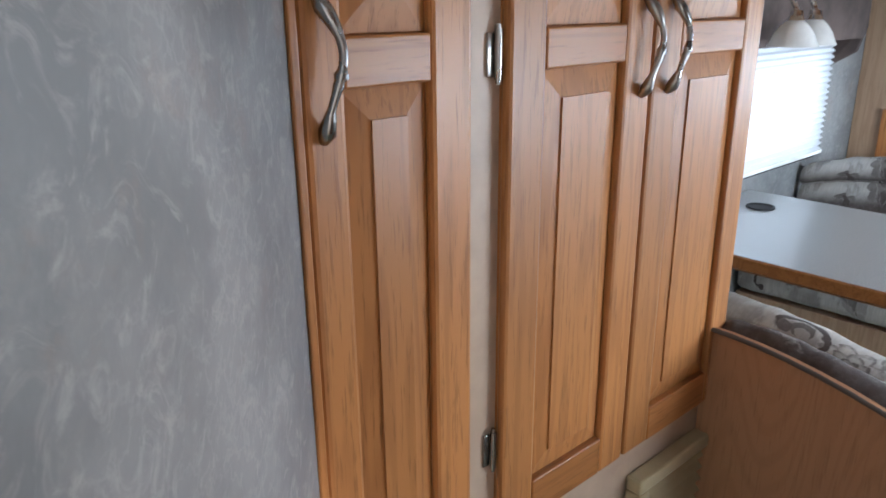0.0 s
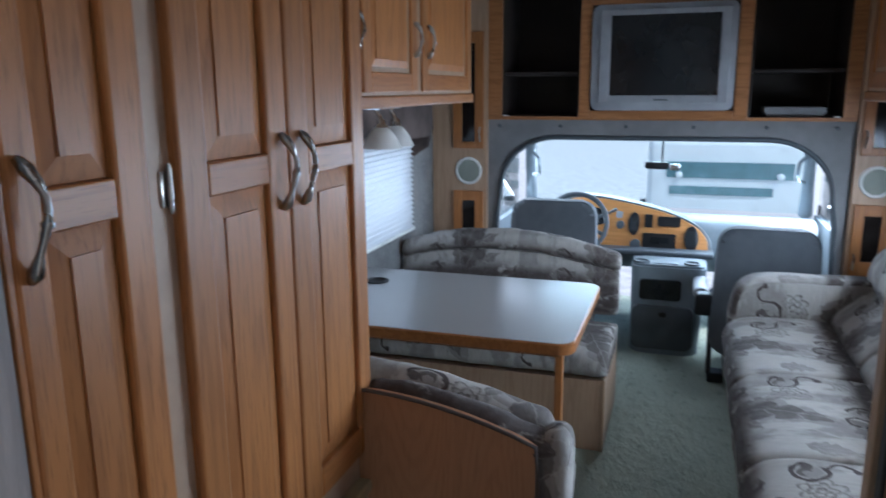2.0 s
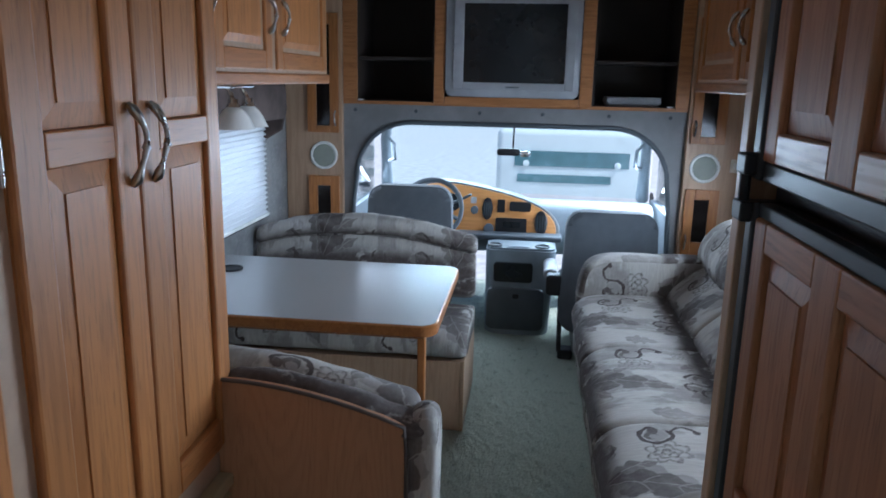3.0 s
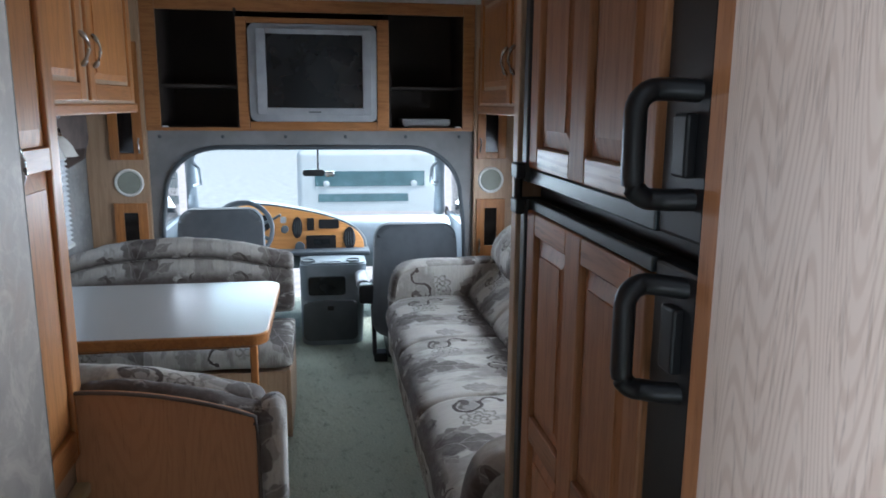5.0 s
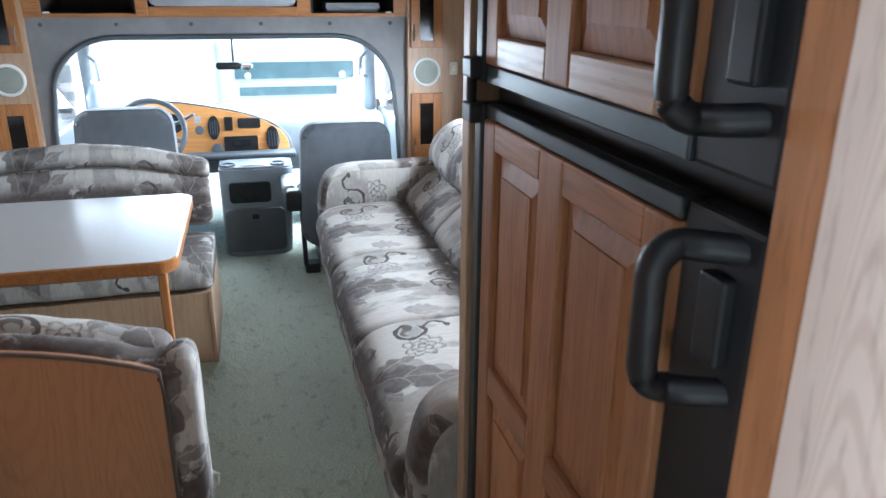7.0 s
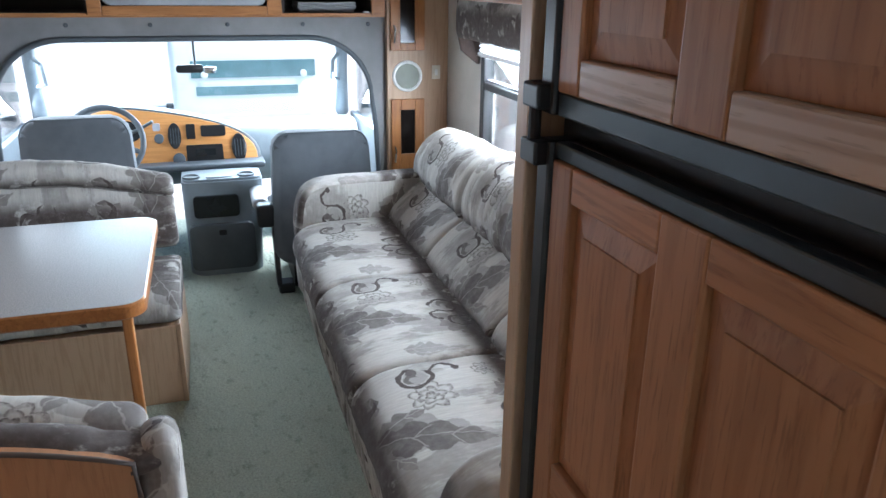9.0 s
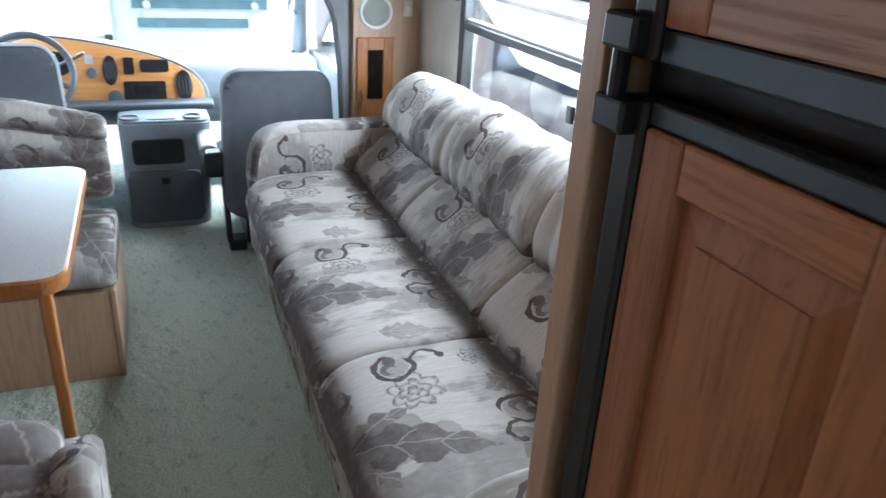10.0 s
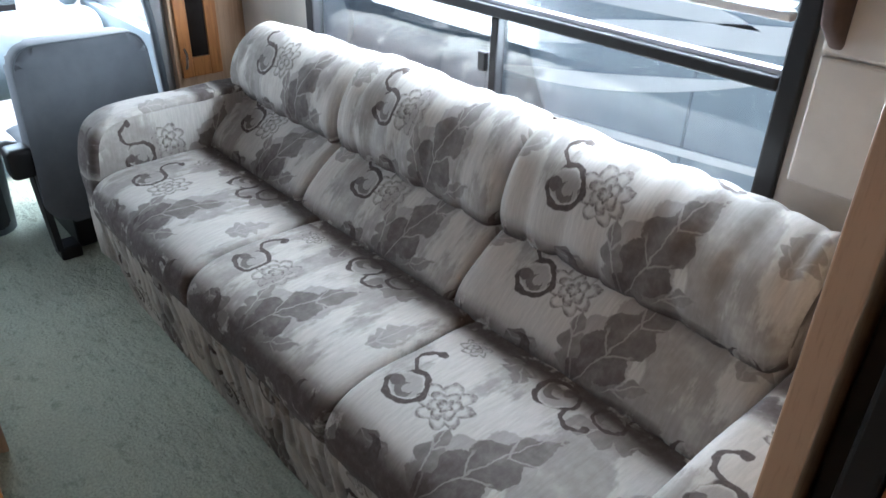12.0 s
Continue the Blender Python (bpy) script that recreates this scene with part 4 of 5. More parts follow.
# ---- cab: shell, doors, windshield ----
WSB, WST = 5.62, 5.28
bm = B()
box(bm, 4.50, 5.35, -1.0, 1.0, 1.335, 1.37, 0.01)
structure("ceiling_cab", bm, VINYL, "grey cab headliner", "ceiling")
structure("floor_cab", boxed(4.985, 6.0, -1.0, 1.0, -0.06, -0.005), CARPET, "cab floor carpet", "floor")
for s in (1, -1):
    bm = B()
    ya, yb = sorted((s * 0.955, s * 1.01))
    box(bm, 4.50, 5.62, ya, yb, 0.0, 0.74, 0.006)
    box(bm, 4.50, 4.62, ya, yb, 0.74, 1.34, 0.004)
    box(bm, 4.50, 5.36, ya, yb, 1.25, 1.34, 0.004)
    cd = structure("door_%d" % (1 if s > 0 else 2), bm, DASH, "blue-grey cab door with its window", "door")
    part("pane", boxed(4.62, 5.55, s * 0.985 - 0.002, s * 0.985 + 0.002, 0.741, 1.249), GLASS, cd).visible_shadow = False
    tube_p = tube(B(), [(WSB + 0.02, s * 0.905, 0.74), (5.50, s * 0.885, 0.93), (5.36, s * 0.865, 1.12), (WST, s * 0.83, 1.34)], [0.045, 0.036, 0.034, 0.04], 12)
    tagged(part("pillar", tube_p, DASH, None, "", 70), "grey windshield pillar", "pillar", "", "structure")
    h = tube(B(), [(5.42, s * 0.85, 0.97), (5.36, s * 0.80, 0.99), (5.31, s * 0.80, 1.10), (5.31, s * 0.835, 1.14)], 0.012, 8)
    tagged(part("grab_handle", h, DASH, None, "", 70), "grey grab handle on the pillar", "handle", "grab handles")
    mir = thing("side_mirror", 5.45, s * 1.16, 0.85, "black outside mirror on the cab door", "mirror", "side mirrors")
    part("housing", boxed(5.40, 5.46, s * 1.16 - 0.08, s * 1.16 + 0.08, 0.78, 0.98, 0.025, 4), BLACK, mir, "", 50)
    part("arm", tube(B(), [(5.47, s * 1.0, 0.79), (5.44, s * 1.12, 0.80)], 0.015, 8), BLACK, mir)
    part("reflector", boxed(5.397, 5.3995, s * 1.16 - 0.065, s * 1.16 + 0.065, 0.795, 0.965, 0.001), CHROME, mir)
bm = B()
q = [(WSB, -0.90, 0.74), (WSB + 0.06, 0, 0.74), (WSB, 0.90, 0.74), (WST, 0.83, 1.335), (WST + 0.05, 0, 1.335), (WST, -0.83, 1.335)]
vs = [bm.verts.new(p) for p in q]
bm.faces.new((vs[0], vs[1], vs[4], vs[5]))
bm.faces.new((vs[1], vs[2], vs[3], vs[4]))
ws = structure("window_1", bm, SHIELD, "tinted wide windshield", "windshield")
ws.visible_shadow = False
visor = tagged(part("sun_visor", prism(B(), rounded(0.08, 0.72, 1.255, 1.315, 0.025), 5.20, 5.215, "x", 0.004), VINYL, None, "", 40), "grey folded sun visor", "sun visor", "sun visors")
visor2 = copy_thing(visor, Matrix.Translation((0, -0.80, 0)))
rv = thing("rear_view_mirror", 5.28, 0.0, 1.08, "black rear-view mirror on the windshield", "mirror")
part("housing", prism(B(), rounded(-0.045, 0.105, 1.045, 1.090, 0.018), 5.27, 5.295, "x", 0.006), BLACK, rv, "", 50)
part("glass", prism(B(), rounded(-0.115, -0.046, 1.040, 1.078, 0.014), 5.268, 5.285, "x", 0.003), CHROME, rv, "", 50)
part("stalk", tube(B(), [(5.285, 0.0, 1.09), (5.32, 0.0, 1.17), (5.36, 0.0, 1.22)], 0.007, 8), BLACK, rv)

# ---- dashboard ----
dash = thing("dashboard", 5.4, 0, 0.4, "blue-grey dashboard with an orange wood instrument panel", "dashboard")
prof = [(5.20, 0.47), (5.185, 0.56), (5.235, 0.66), (5.28, 0.715), (5.36, 0.735), (5.52, 0.728), (5.66, 0.71), (5.70, 0.60), (5.66, 0.40), (5.35, 0.36)]
bm = B()
pp = smooth_loop(prof, 1)
prism(bm, [(x, z) for x, z in pp], -0.93, 0.93, "y")
part("body", bm, DASH, dash, "", 40)
VP = []
for i in range(40):
    a = 2 * math.pi * i / 40
    c, s = math.cos(a), math.sin(a)
    y = 0.17 + 0.475 * math.copysign(abs(c) ** 0.75, c)
    h = 0.158 if s > 0 else 0.138
    lean = 0.085 * (y - 0.17) / 0.475
    VP.append((y, 0.672 + lean + h * math.copysign(abs(s) ** 0.8, s)))


def on_dash(pts, d0, d1, bevel=0.0, drop=0.018):
    """An outline in (y, z) laid on the sloping instrument face."""
    bm = prism(B(), pts, d0, d1, "x", bevel)
    for v in bm.verts:
        v.co.x += 5.165 + (v.co.z - 0.56) * 0.48
        v.co.z -= drop
    return bm


part("binnacle", on_dash([(0.17 + (y - 0.17) * 1.05, 0.67 + (z - 0.67) * 1.07) for y, z in VP], -0.004, 0.12, 0.012), DASH_DARK, dash, "", 50)
part("lower_lip", boxed(5.03, 5.24, -0.34, 0.60, 0.525, 0.560, 0.014, 3), DASH_DARK, dash, "dark grey lower lip", 50)
wp = part("wood_panel", on_dash(VP, -0.016, -0.003, 0.004), DASH_WOOD, dash, "orange burl-look instrument panel", 50)
radio = part("radio", on_dash(rounded(-0.112, 0.092, 0.550, 0.662, 0.008), -0.026, -0.016, 0.003), BLACK, wp, "black radio with small buttons")
part("display", on_dash(rounded(-0.07, 0.04, 0.605, 0.640, 0.004), -0.029, -0.0262, 0.001), SCREEN, dash)
part("climate_panel", on_dash(rounded(-0.135, 0.005, 0.705, 0.765, 0.012), -0.024, -0.016, 0.003), BLACK, wp)
part("switch_panel", on_dash(rounded(0.035, 0.085, 0.695, 0.775, 0.006), -0.024, -0.016, 0.002), BLACK, wp)
part("switch_panel", on_dash(rounded(0.225, 0.265, 0.745, 0.785, 0.006), -0.024, -0.016, 0.002), SILVER, wp)
for cy, cz, w, h in ((0.150, 0.715, 0.036, 0.070), (-0.205, 0.640, 0.042, 0.075)):
    pts = [(cy + w * math.cos(2 * math.pi * i / 24), cz + h * math.sin(2 * math.pi * i / 24)) for i in range(24)]
    part("air_vent", on_dash(pts, -0.026, -0.016, 0.003), BLACK, wp, "oval black air vent", 50)
    for i in range(4):
        part("fin", on_dash(rounded(cy - w * 0.7 + i * w * 0.4, cy - w * 0.7 + i * w * 0.4 + 0.005, cz - h * 0.6, cz + h * 0.6, 0.002), -0.030, -0.0262), DASH_DARK, dash)
for cy, cz, r in ((0.235, 0.705, 0.026), (0.135, 0.590, 0.034)):
    pts = [(cy + r * math.cos(2 * math.pi * i / 20), cz + r * math.sin(2 * math.pi * i / 20)) for i in range(20)]
    part("knob", on_dash(pts, -0.036, -0.016, 0.004), DASH_DARK, wp, "round dark knob", 50)
part("gauge", on_dash([(0.42 + 0.10 * math.cos(2 * math.pi * i / 24), 0.745 + 0.06 * math.sin(2 * math.pi * i / 24)) for i in range(24)], -0.022, -0.016, 0.003), BLACK_GLOSS, wp)
wheel = thing("steering_wheel", 5.02, 0.50, 0.70, "dark grey steering wheel on its column", "steering wheel")
bm = B()
ring = []
for i in range(37):
    a = 2 * math.pi * i / 36
    y, v = 0.50 + 0.195 * math.cos(a), 0.195 * math.sin(a)
    ring.append((5.03 + v * 0.42, y, 0.715 + v * 0.9))
tube(bm, ring, 0.016, 10)
part("rim", bm, DASH_DARK, wheel, "", 70)
part("hub", lathe(B(), [(0.07, 0.03), (0.075, 0.0), (0.05, -0.02)], (5.06, 0.50, 0.715), "x", 20), DASH_DARK, wheel, "", 50)
for a in (200, 340, 270):
    c, s = math.cos(radians(a)), math.sin(radians(a))
    part("spoke", tube(B(), [(5.06, 0.50 + 0.05 * c, 0.715 + 0.05 * s), (5.03 + 0.19 * s * 0.42, 0.50 + 0.19 * c, 0.715 + 0.17 * s)], 0.014, 8), DASH_DARK, wheel)
part("column", tube(B(), [(5.07, 0.50, 0.70), (5.25, 0.50, 0.60)], 0.04, 12), DASH_DARK, wheel)
part("lever", tube(B(), [(5.12, 0.46, 0.70), (5.09, 0.30, 0.78), (5.07, 0.25, 0.81)], 0.009, 8), DASH_DARK, wheel)

# ---- engine console ----
con = thing("engine_console", 5.0, -0.08, 0, "blue-grey engine cover console with cup holders and open bin", "console")
bm = B()
base = rounded(-0.272, 0.122, 4.735, 5.25, 0.10, 8)
topo = rounded(-0.300, 0.128, 4.775, 5.25, 0.05, 8)
lo = [bm.verts.new((x, y, 0.0)) for y, x in base]
hi = [bm.verts.new((x, y, 0.520)) for y, x in topo]
m = len(lo)
mid = [bm.verts.new((0.45 * a.co.x + 0.55 * b.co.x, 0.45 * a.co.y + 0.55 * b.co.y, 0.315)) for a, b in zip(lo, hi)]
for p, q in ((lo, mid), (mid, hi)):
    for i in range(m):
        bm.faces.new((p[i], p[(i + 1) % m], q[(i + 1) % m], q[i]))
bm.faces.new(lo)
bm.faces.new(hi)
part("body", bm, DASH, con, "", 35)
part("top_tray", prism(B(), rounded(4.790, 5.02, -0.292, 0.120, 0.05), 0.5205, 0.534, "z", 0.006), DASH, con, "", 40)
for yy in (0.075, -0.215):
    part("cup_holder", lathe(B(), [(0.046, 0.535), (0.046, 0.544), (0.038, 0.545), (0.036, 0.537), (0.01, 0.536)], (4.845, yy, 0), "z", 24), DASH_DARK, con, "", 40)
part("coin_tray", prism(B(), rounded(4.81, 4.87, -0.14, 0.0, 0.015), 0.5345, 0.540, "z", 0.002), DASH, con)
part("bin_opening", prism(B(), rounded(-0.162, 0.074, 0.330, 0.450, 0.02), 4.745, 4.80, "x", 0.003), BLACK_GLOSS, con, "black open storage bin")
bm = B()
prism(bm, rounded(-0.235, 0.108, 0.035, 0.295, 0.03), 4.722, 4.78, "x", 0.01)
part("lower_door", bm, DASH_DARK, con, "dark grey lower door", 40)
part("latch", boxed(4.715, 4.7225, -0.085, -0.045, 0.235, 0.265, 0.004), BLACK, con)

# ---- cab seats ----


def cab_seat(cx, cy, w, top, lean, label):
    ob = thing("cab_seat", cx, cy, 0, label, "car seat", "cab seats")
    bm = B()
    hw = w / 2
    ys = rounded(cy - hw, cy + hw, 0.16, top, 0.085, 8)
    prism(bm, [((y - cy) * (0.90 + 0.10 * min(1, (top - z) / 0.45)) + cy, z) for y, z in ys], cx - 0.035, cx + 0.085, "x", 0.035, 4)
    for v in bm.verts:
        v.co.x += lean * (v.co.z - 0.3) + 0.05 * ((v.co.y - cy) / hw) ** 2
    part("backrest", bm, SEAT_CLOTH, ob, "", 60)
    pipe = [(cx - 0.034 + lean * (z - 0.3) + 0.05 * ((y - cy) * 0.9 / hw) ** 2, (y - cy) * 0.985 * (0.90 + 0.10 * min(1, (top - z) / 0.45)) + cy, z) for y, z in ys[:len(ys) // 2]]
    part("piping", tube(B(), pipe, 0.004, 6), DASH_DARK, ob, "", 70)
    seatp = [(cy - hw, 0.30), (cy, 0.29), (cy + hw, 0.30), (cy + hw, 0.42), (cy, 0.40), (cy - hw, 0.42)]
    part("seat_cushion", cushion(seatp, cx + 0.09, cx + 0.52, "x", 0.04, 0.003, n=22), SEAT_CLOTH, ob, smooth=80)
    part("pedestal", boxed(cx + 0.06, cx + 0.44, cy - 0.17, cy + 0.17, 0.0, 0.285, 0.01), BLACK, ob)
    return ob


ps = cab_seat(4.375, -0.578, 0.535, 0.835, 0.10, "grey cloth passenger seat with a folding armrest")
arm = part("armrest", cushion([(-0.305, 0.425), (-0.225, 0.425), (-0.220, 0.475), (-0.265, 0.49), (-0.305, 0.475)], 4.50, 4.82, "x", 0.03, 0.002, n=22), SILVER, ps, "pale grey armrest", 80)
part("armrest_pivot", boxed(4.40, 4.50, -0.325, -0.235, 0.355, 0.475, 0.02, 3), BLACK, ps, "black armrest pivot", 50)
part("recliner_cover", prism(B(), [(4.36, 0.05), (4.42, 0.045), (4.53, 0.30), (4.50, 0.36), (4.44, 0.34)], -0.335, -0.310, "y", 0.004), BLACK, ps)
part("foot", boxed(4.36, 4.46, -0.40, -0.318, 0.0, 0.055, 0.01), BLACK, ps)
ds = cab_seat(4.60, 0.585, 0.54, 0.905, 0.12, "grey cloth driver seat with a curved back")
part("armrest_pivot", boxed(4.66, 4.80, 0.285, 0.315, 0.44, 0.50, 0.01), BLACK, ds)

# ---- sofa ----
sofa = thing("sofa", 2.9, -0.8, 0, "cream and taupe floral fabric sofa under the window", "sofa")
SX = (1.845, 2.512, 3.175, 3.895)
part("base", boxed(1.80, 3.99, -1.22, -0.46, 0.0, 0.36, 0.01), VALANCE, sofa)
for i in range(3):
    a, b = SX[i] + 0.002, SX[i + 1] - 0.002
    seat = [(-0.385, 0.345), (-0.345, 0.40), (-0.350, 0.475), (-0.42, 0.528), (-0.60, 0.540), (-0.78, 0.535), (-0.88, 0.50), (-0.90, 0.36), (-0.6, 0.35)]
    part("seat_cushion", cushion(seat, a, b, "x", 0.028, 0.004, seed=i * 3.1), FABRIC, sofa, smooth=80)
BXs = (1.86, 2.602, 3.300, 3.98)
for i in range(3):
    a, b = BXs[i] + 0.002, BXs[i + 1] - 0.002
    low = [(-0.790, 0.50), (-0.800, 0.56), (-0.865, 0.625), (-0.945, 0.682), (-1.06, 0.72), (-1.12, 0.64), (-1.10, 0.50)]
    part("back_cushion", cushion(low, a, b, "x", 0.026, 0.004, seed=7 + i, v0=0.12), FABRIC, sofa, smooth=80)
    roll = [(-0.975, 0.650), (-0.930, 0.700), (-0.935, 0.785), (-0.985, 0.865), (-1.07, 0.915), (-1.155, 0.905), (-1.195, 0.84), (-1.19, 0.70), (-1.08, 0.655)]
    part("headrest_roll", cushion(roll, a, b, "x", 0.038, 0.005, folds=0.0042, fold_w=0.10, lift=lambda w, m=(a + b) / 2: 0.035 * (1 - ((w - 2.92) / 1.06) ** 2), n=60, seed=11 + i, v0=0.10), FABRIC, sofa, smooth=80)
part("piping", tube(B(), [(1.87 + 2.1 * i / 30, -1.140, 0.893 + 0.033 * (1 - ((1.87 + 2.1 * i / 30 - 2.92) / 1.06) ** 2)) for i in range(31)], 0.006, 8), VALANCE, sofa, "", 70)
skirt = [(-0.425, 0.01), (-0.405, 0.10), (-0.385, 0.25), (-0.365, 0.36), (-0.40, 0.395), (-0.47, 0.38), (-0.47, 0.01)]
part("skirt", cushion(skirt, 1.84, 3.865, "x", 0.02, 0.004, folds=0.024, fold_w=0.055, n=420, seed=4, v0=0.17), FABRIC, sofa, "gathered fabric skirt", 80)
for x0, x1 in ((3.897, 4.03), (1.705, 1.845)):
    armp = [(-0.385, 0.05), (-0.368, 0.42), (-0.376, 0.59), (-0.425, 0.685), (-0.54, 0.722), (-0.75, 0.722), (-1.12, 0.715), (-1.15, 0.40), (-1.10, 0.05)]
    part("arm", cushion(armp, x0, x1, "x", 0.03, 0.004, seed=x0, n=24, v0=0.28), FABRIC, sofa, smooth=80)

# ---- windows ----
w2 = thing("window_2", 3.0, -1.27, 0.8, "black-framed sliding window over the sofa", "window", "", "structure")
bm = B()
for x0, x1, z0, z1 in ((2.08, 2.128, 0.80, 1.33), (3.862, 3.91, 0.80, 1.33), (2.128, 3.862, 0.80, 0.845), (2.128, 3.862, 1.285, 1.33), (2.128, 3.862, 1.098, 1.130)):
    box(bm, x0, x1, -1.285, -1.235, z0, z1, 0.006)
part("window_frame", bm, BLACK, w2)
part("sash_rail", boxed(2.128, 3.862, -1.275, -1.250, 1.131, 1.142, 0.002), SILVER, w2)
part("mullion", boxed(2.925, 2.953, -1.275, -1.240, 0.845, 1.097, 0.004), BLACK, w2)
part("latch", boxed(2.955, 2.985, -1.243, -1.225, 0.945, 1.000, 0.004), BLACK, w2)
for x0, x1, z0, z1 in ((2.128, 2.925, 0.845, 1.098), (2.953, 3.862, 0.845, 1.098), (2.128, 3.862, 1.142, 1.285)):
    part("pane", boxed(x0, x1, -1.266, -1.262, z0, z1), GLASS, w2).visible_shadow = False
w3 = thing("window_3", 3.1, 1.27, 0.8, "dark-framed dinette window behind a pleated blind", "window", "", "structure")
bm = B()
for x0, x1, z0, z1 in ((2.15, 2.19, 0.80, 1.33), (3.975, 4.02, 0.80, 1.33), (2.19, 3.975, 0.80, 0.83), (2.19, 3.975, 1.30, 1.33)):
    box(bm, x0, x1, 1.24, 1.29, z0, z1, 0.005)
part("window_frame", bm, BLACK, w3)
part("pane", boxed(2.19, 3.975, 1.275, 1.279, 0.83, 1.30), GLASS, w3).visible_shadow = False


def pleated(name, x0, x1, y, z0, z1, step, depth, label):
    ob = thing(name, (x0 + x1) / 2, y, z0, label, "blind", "pleated blinds")
    bm = B()
    k = int((z1 - z0) / step)
    a = [bm.verts.new((x0, y + (depth if i % 2 else 0), z0 + (z1 - z0) * i / k)) for i in range(k + 1)]
    b = [bm.verts.new((x1, y + (depth if i % 2 else 0), z0 + (z1 - z0) * i / k)) for i in range(k + 1)]
    for i in range(k):
        bm.faces.new((a[i], b[i], b[i + 1], a[i + 1]))
    part("cloth", bm, BLIND, ob)
    part("bottom_rail", boxed(x0, x1, y - 0.006, y + depth + 0.006, z0 - 0.018, z0, 0.004), WHITE_PLASTIC, ob)
    return ob


pleated("pleated_blind", 2.18, 3.99, 1.205, 0.845, 1.30, 0.012, 0.016, "white pleated blind drawn over the dinette window")
pleated("pleated_blind", 2.12, 3.87, -1.225, 1.262, 1.33, 0.008, 0.016, "white pleated blind folded up above the sofa")


def valance(y0, y1, x0, x1, s, label):
    ob = thing("window_valance", (x0 + x1) / 2, (y0 + y1) / 2, 1.3, label, "valance", "window valances")
    yf = y1
    part("front", cushion([(yf - s * 0.028, 1.315), (yf, 1.315), (yf + s * 0.004, 1.40), (yf, 1.49), (yf - s * 0.028, 1.49)], x0, x1, "x", 0.012, 0.003, seed=x0), FABRIC if s > 0 else VALANCE, ob, smooth=80)
    for xx, zz in ((x0, 1.315), (x1 - 0.03, 1.315)):
        pts = [(y0, 1.495), (yf, 1.495), (yf + s * 0.005, 1.36), (yf - s * 0.02, 1.26), (y0 + s * 0.01, 1.20), (y0, 1.20)]
        part("end_piece", prism(B(), pts, xx, xx + 0.03, "x", 0.008), VALANCE, ob, "dark brown cloth end piece", 50)
    part("top", boxed(x0, x1, min(y0, yf), max(y0, yf), 1.492, 1.512, 0.003), OAK_TAN, ob)
    return ob


valance(1.248, 1.12, 2.12, 4.06, -1, "dark floral cloth valance above the dinette window")
valance(-1.248, -1.14, 2.02, 3.98, 1, "dark floral cloth valance above the sofa window")
cp = thing("window_side_panel", 2.03, -1.22, 0.9, "cream padded panel beside the sofa window", "panel")
part("panel", boxed(1.702, 2.06, -1.2485, -1.232, 0.93, 1.19, 0.006), TILE, cp)
part("upper_panel", boxed(1.702, 2.06, -1.2485, -1.228, 1.197, 1.49, 0.006), TILE, cp)

# ---- dinette lamp ----
lamp = thing("dinette_lamp", 3.10, 1.0, 1.498, "chrome double lamp with opal glass shades, unlit", "lamp")
part("base", boxed(3.00, 3.22, 0.965, 1.035, 1.478, 1.4975, 0.006), CHROME, lamp)
for xx in (3.04, 3.18):
    part("arm", tube(B(), [(xx, 1.0, 1.478), (xx, 0.985, 1.45), (xx, 0.98, 1.435)], 0.009, 8), CHROME, lamp)
    part("socket", lathe(B(), [(0.018, 1.440), (0.020, 1.425), (0.026, 1.41)], (xx, 0.98, 0), "z", 16), CHROME, lamp)
    part("shade", lathe(B(), [(0.024, 1.412), (0.042, 1.395), (0.060, 1.37), (0.070, 1.345), (0.078, 1.332), (0.074, 1.334), (0.05, 1.37), (0.02, 1.405)], (xx, 0.98, 0), "z", 24), OPAL, lamp, "white opal glass bell shade", 60)

# ---- outside ----
bm = B()
box(bm, -300, 300, -300, 300, -0.9, -0.8)
tagged(part("ground", bm, CONCRETE), "pale concrete yard", "ground", "", "structure")
rvn = thing("parked_motorhome", 2.6, -4.2, -0.8, "pale blue-grey parked motorhome with white swooshes", "motorhome")
bm = B()
prism(bm, rounded(-1.5, 8.2, -0.45, 2.3, 0.12), -5.6, -3.4, "y", 0.05)
part("body", bm, BODY_GREY, rvn, "", 40)


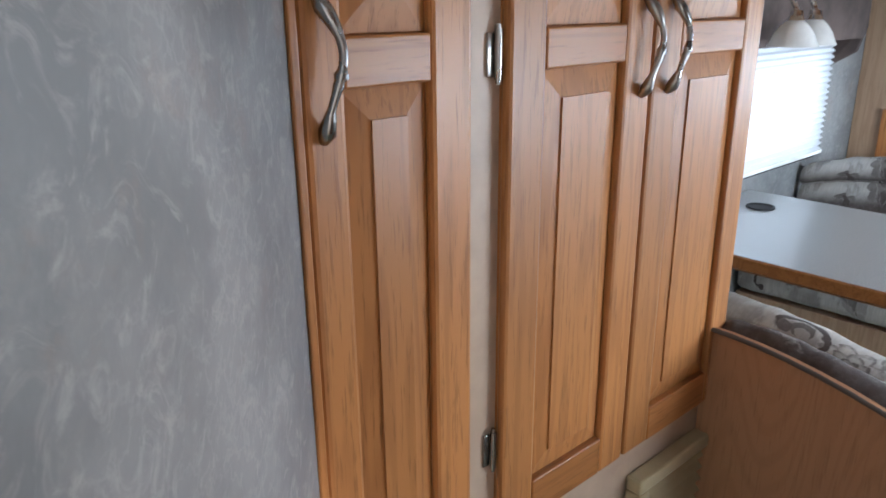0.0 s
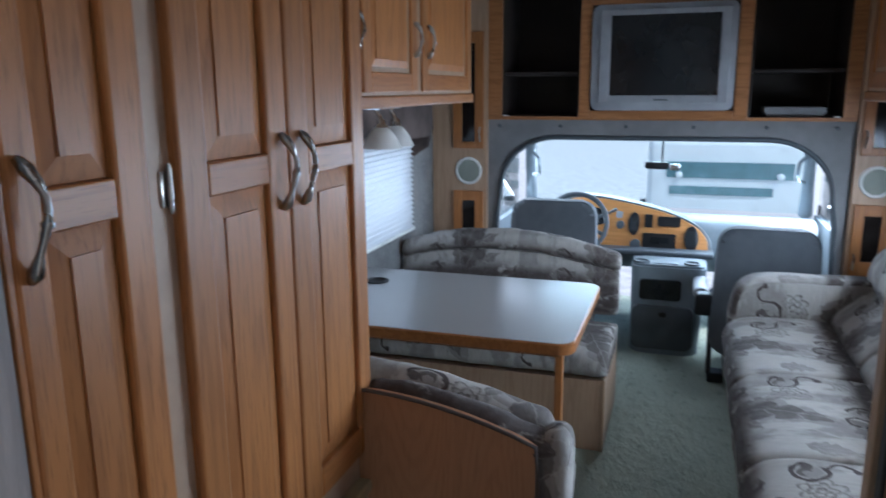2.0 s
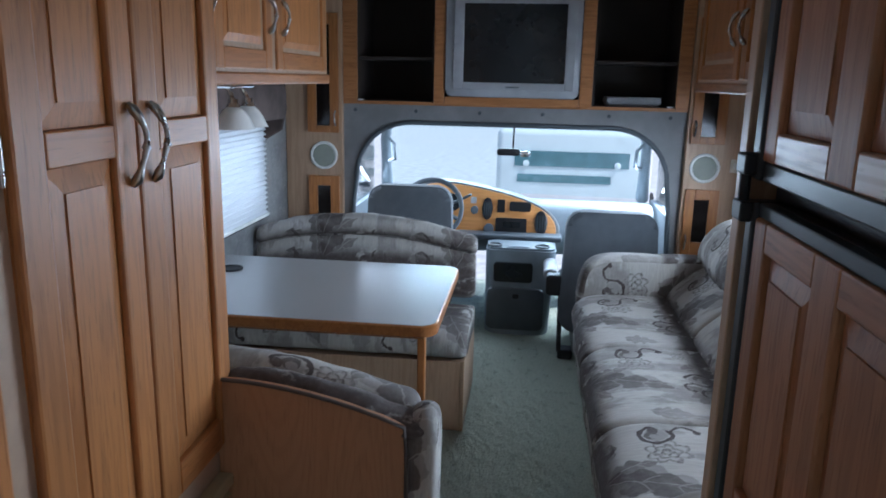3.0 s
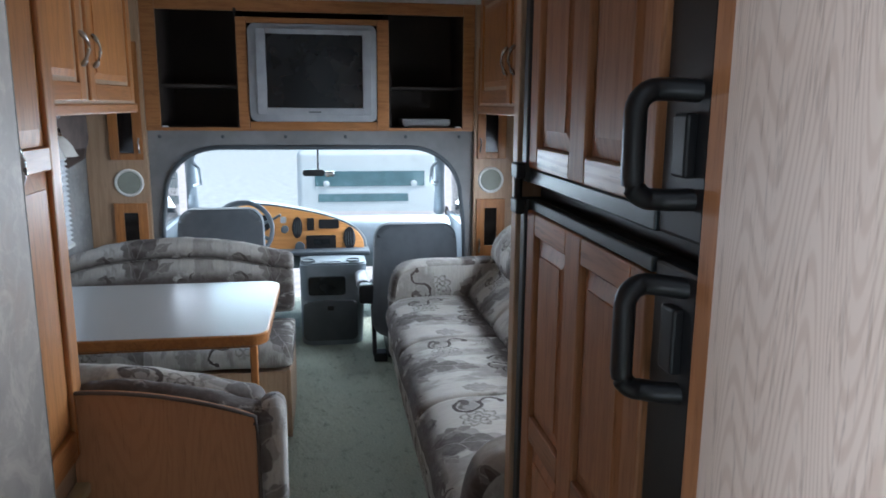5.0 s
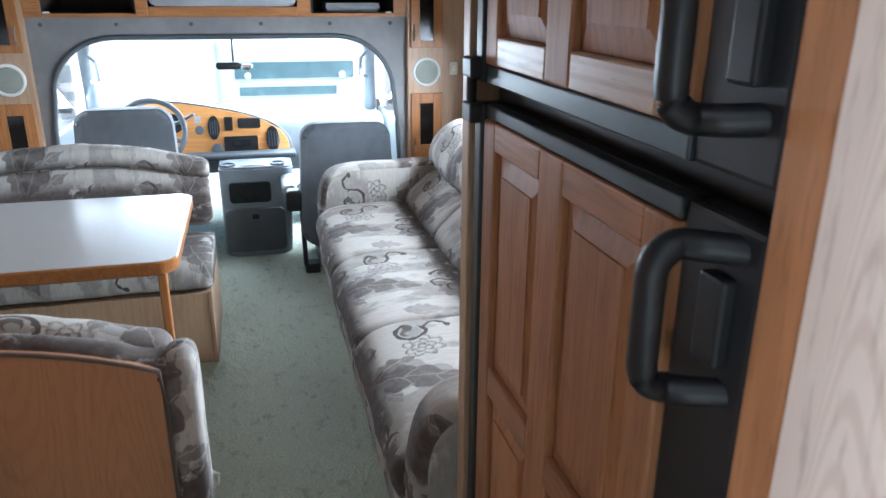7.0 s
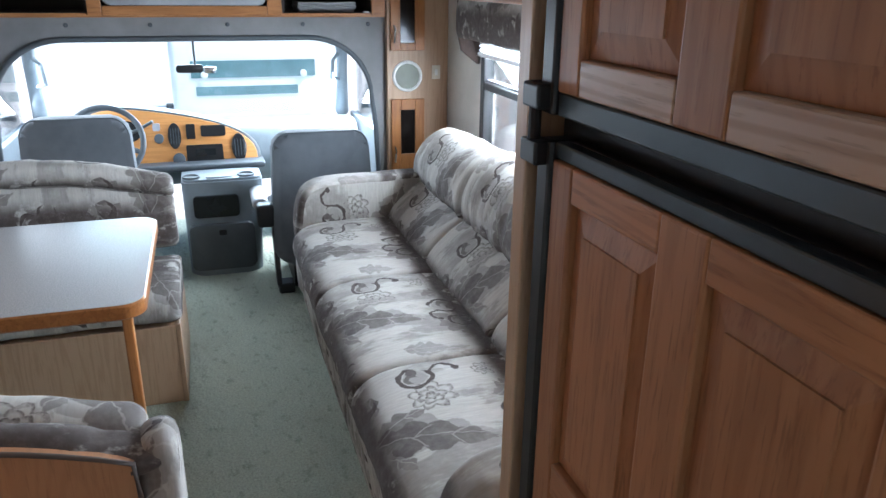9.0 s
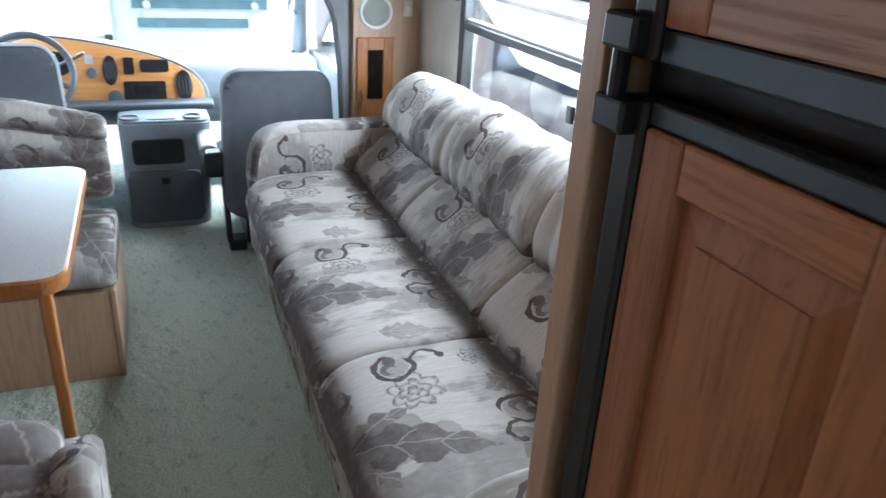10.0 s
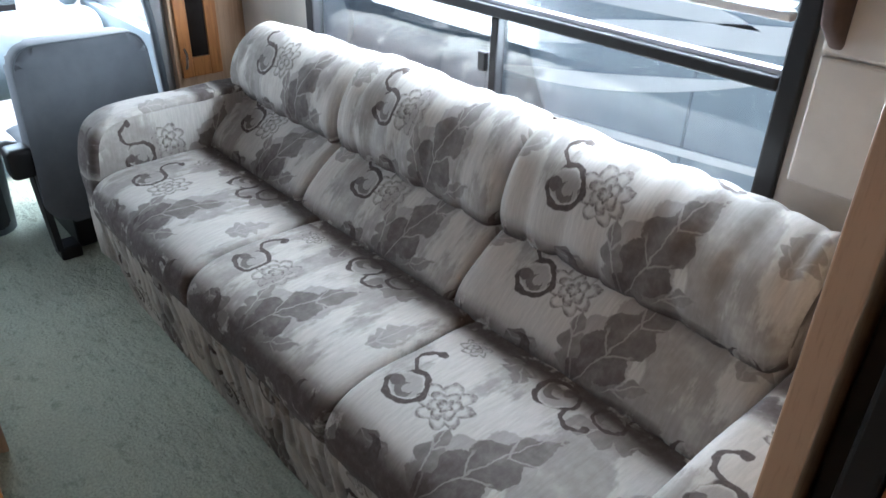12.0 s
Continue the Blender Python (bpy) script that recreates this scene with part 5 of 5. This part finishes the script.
def swoosh(x0, z0, x1, z1, sag, th):
    up, dn = [], []
    for i in range(25):
        t = i / 24
        c = z0 + (z1 - z0) * t - sag * 4 * t * (1 - t)
        up.append((x0 + (x1 - x0) * t, c + th * math.sin(math.pi * t) ** 0.7))
        dn.append((x0 + (x1 - x0) * t, c))
    part("stripe", prism(B(), up + dn[::-1][1:-1], -3.398, -3.39, "y"), BODY_WHITE, rvn, "white swoosh stripe")


swoosh(5.1, 0.11, 3.1, 0.46, 0.11, 0.10)
swoosh(6.2, 0.24, 4.2, 0.44, 0.06, 0.20)
swoosh(6.6, 0.75, 3.2, 0.70, 0.05, 0.22)
swoosh(4.4, 0.52, 1.4, 0.85, 0.06, 0.14)
part("skirt_trim", prism(B(), [(6.2, -0.26), (6.2, -0.20), (2.0, 0.09), (2.0, 0.05)], -3.399, -3.385, "y"), BODY_WHITE, rvn)
part("wheel", lathe(B(), [(0.25, 0.0), (0.25, 0.06), (0.17, 0.08), (0.05, 0.07)], (6.95, -3.41, 0.08), "y", 32), BODY_WHITE, rvn, "round white wheel cover", 40)
for i in range(4):
    part("joint", boxed(0.3 + i * 1.6, 0.315 + i * 1.6, -3.399, -3.393, -0.4, 2.2), DASH, rvn)
bus = thing("parked_trailer", 12.5, -1.3, -0.8, "white parked trailer with a dark band of windows", "trailer")
part("body", boxed(12.0, 16.0, -2.0, 0.40, -0.4, 0.80, 0.10, 4), BODY_WHITE, bus, "", 50)
part("window_band", boxed(11.985, 11.999, -1.64, 0.12, 0.23, 0.47, 0.004), BODY_TEAL, bus)
part("grille_band", boxed(11.985, 11.999, -1.375, 0.07, -0.02, 0.107, 0.004), BODY_TEAL, bus)
for yy in (-1.465, -0.062):
    part("lamp", lathe(B(), [(0.05, 0.0), (0.05, -0.02), (0.02, -0.03)], (11.984, yy, 0.275), "x", 16), BODY_WHITE, bus)
part("wheel", lathe(B(), [(0.3, -0.1), (0.3, 0.1)], (12.6, 0.42, -0.5), "y", 24), RUBBER, bus)
part("wheel", lathe(B(), [(0.3, -0.1), (0.3, 0.1)], (12.6, -2.02, -0.5), "y", 24), RUBBER, bus)
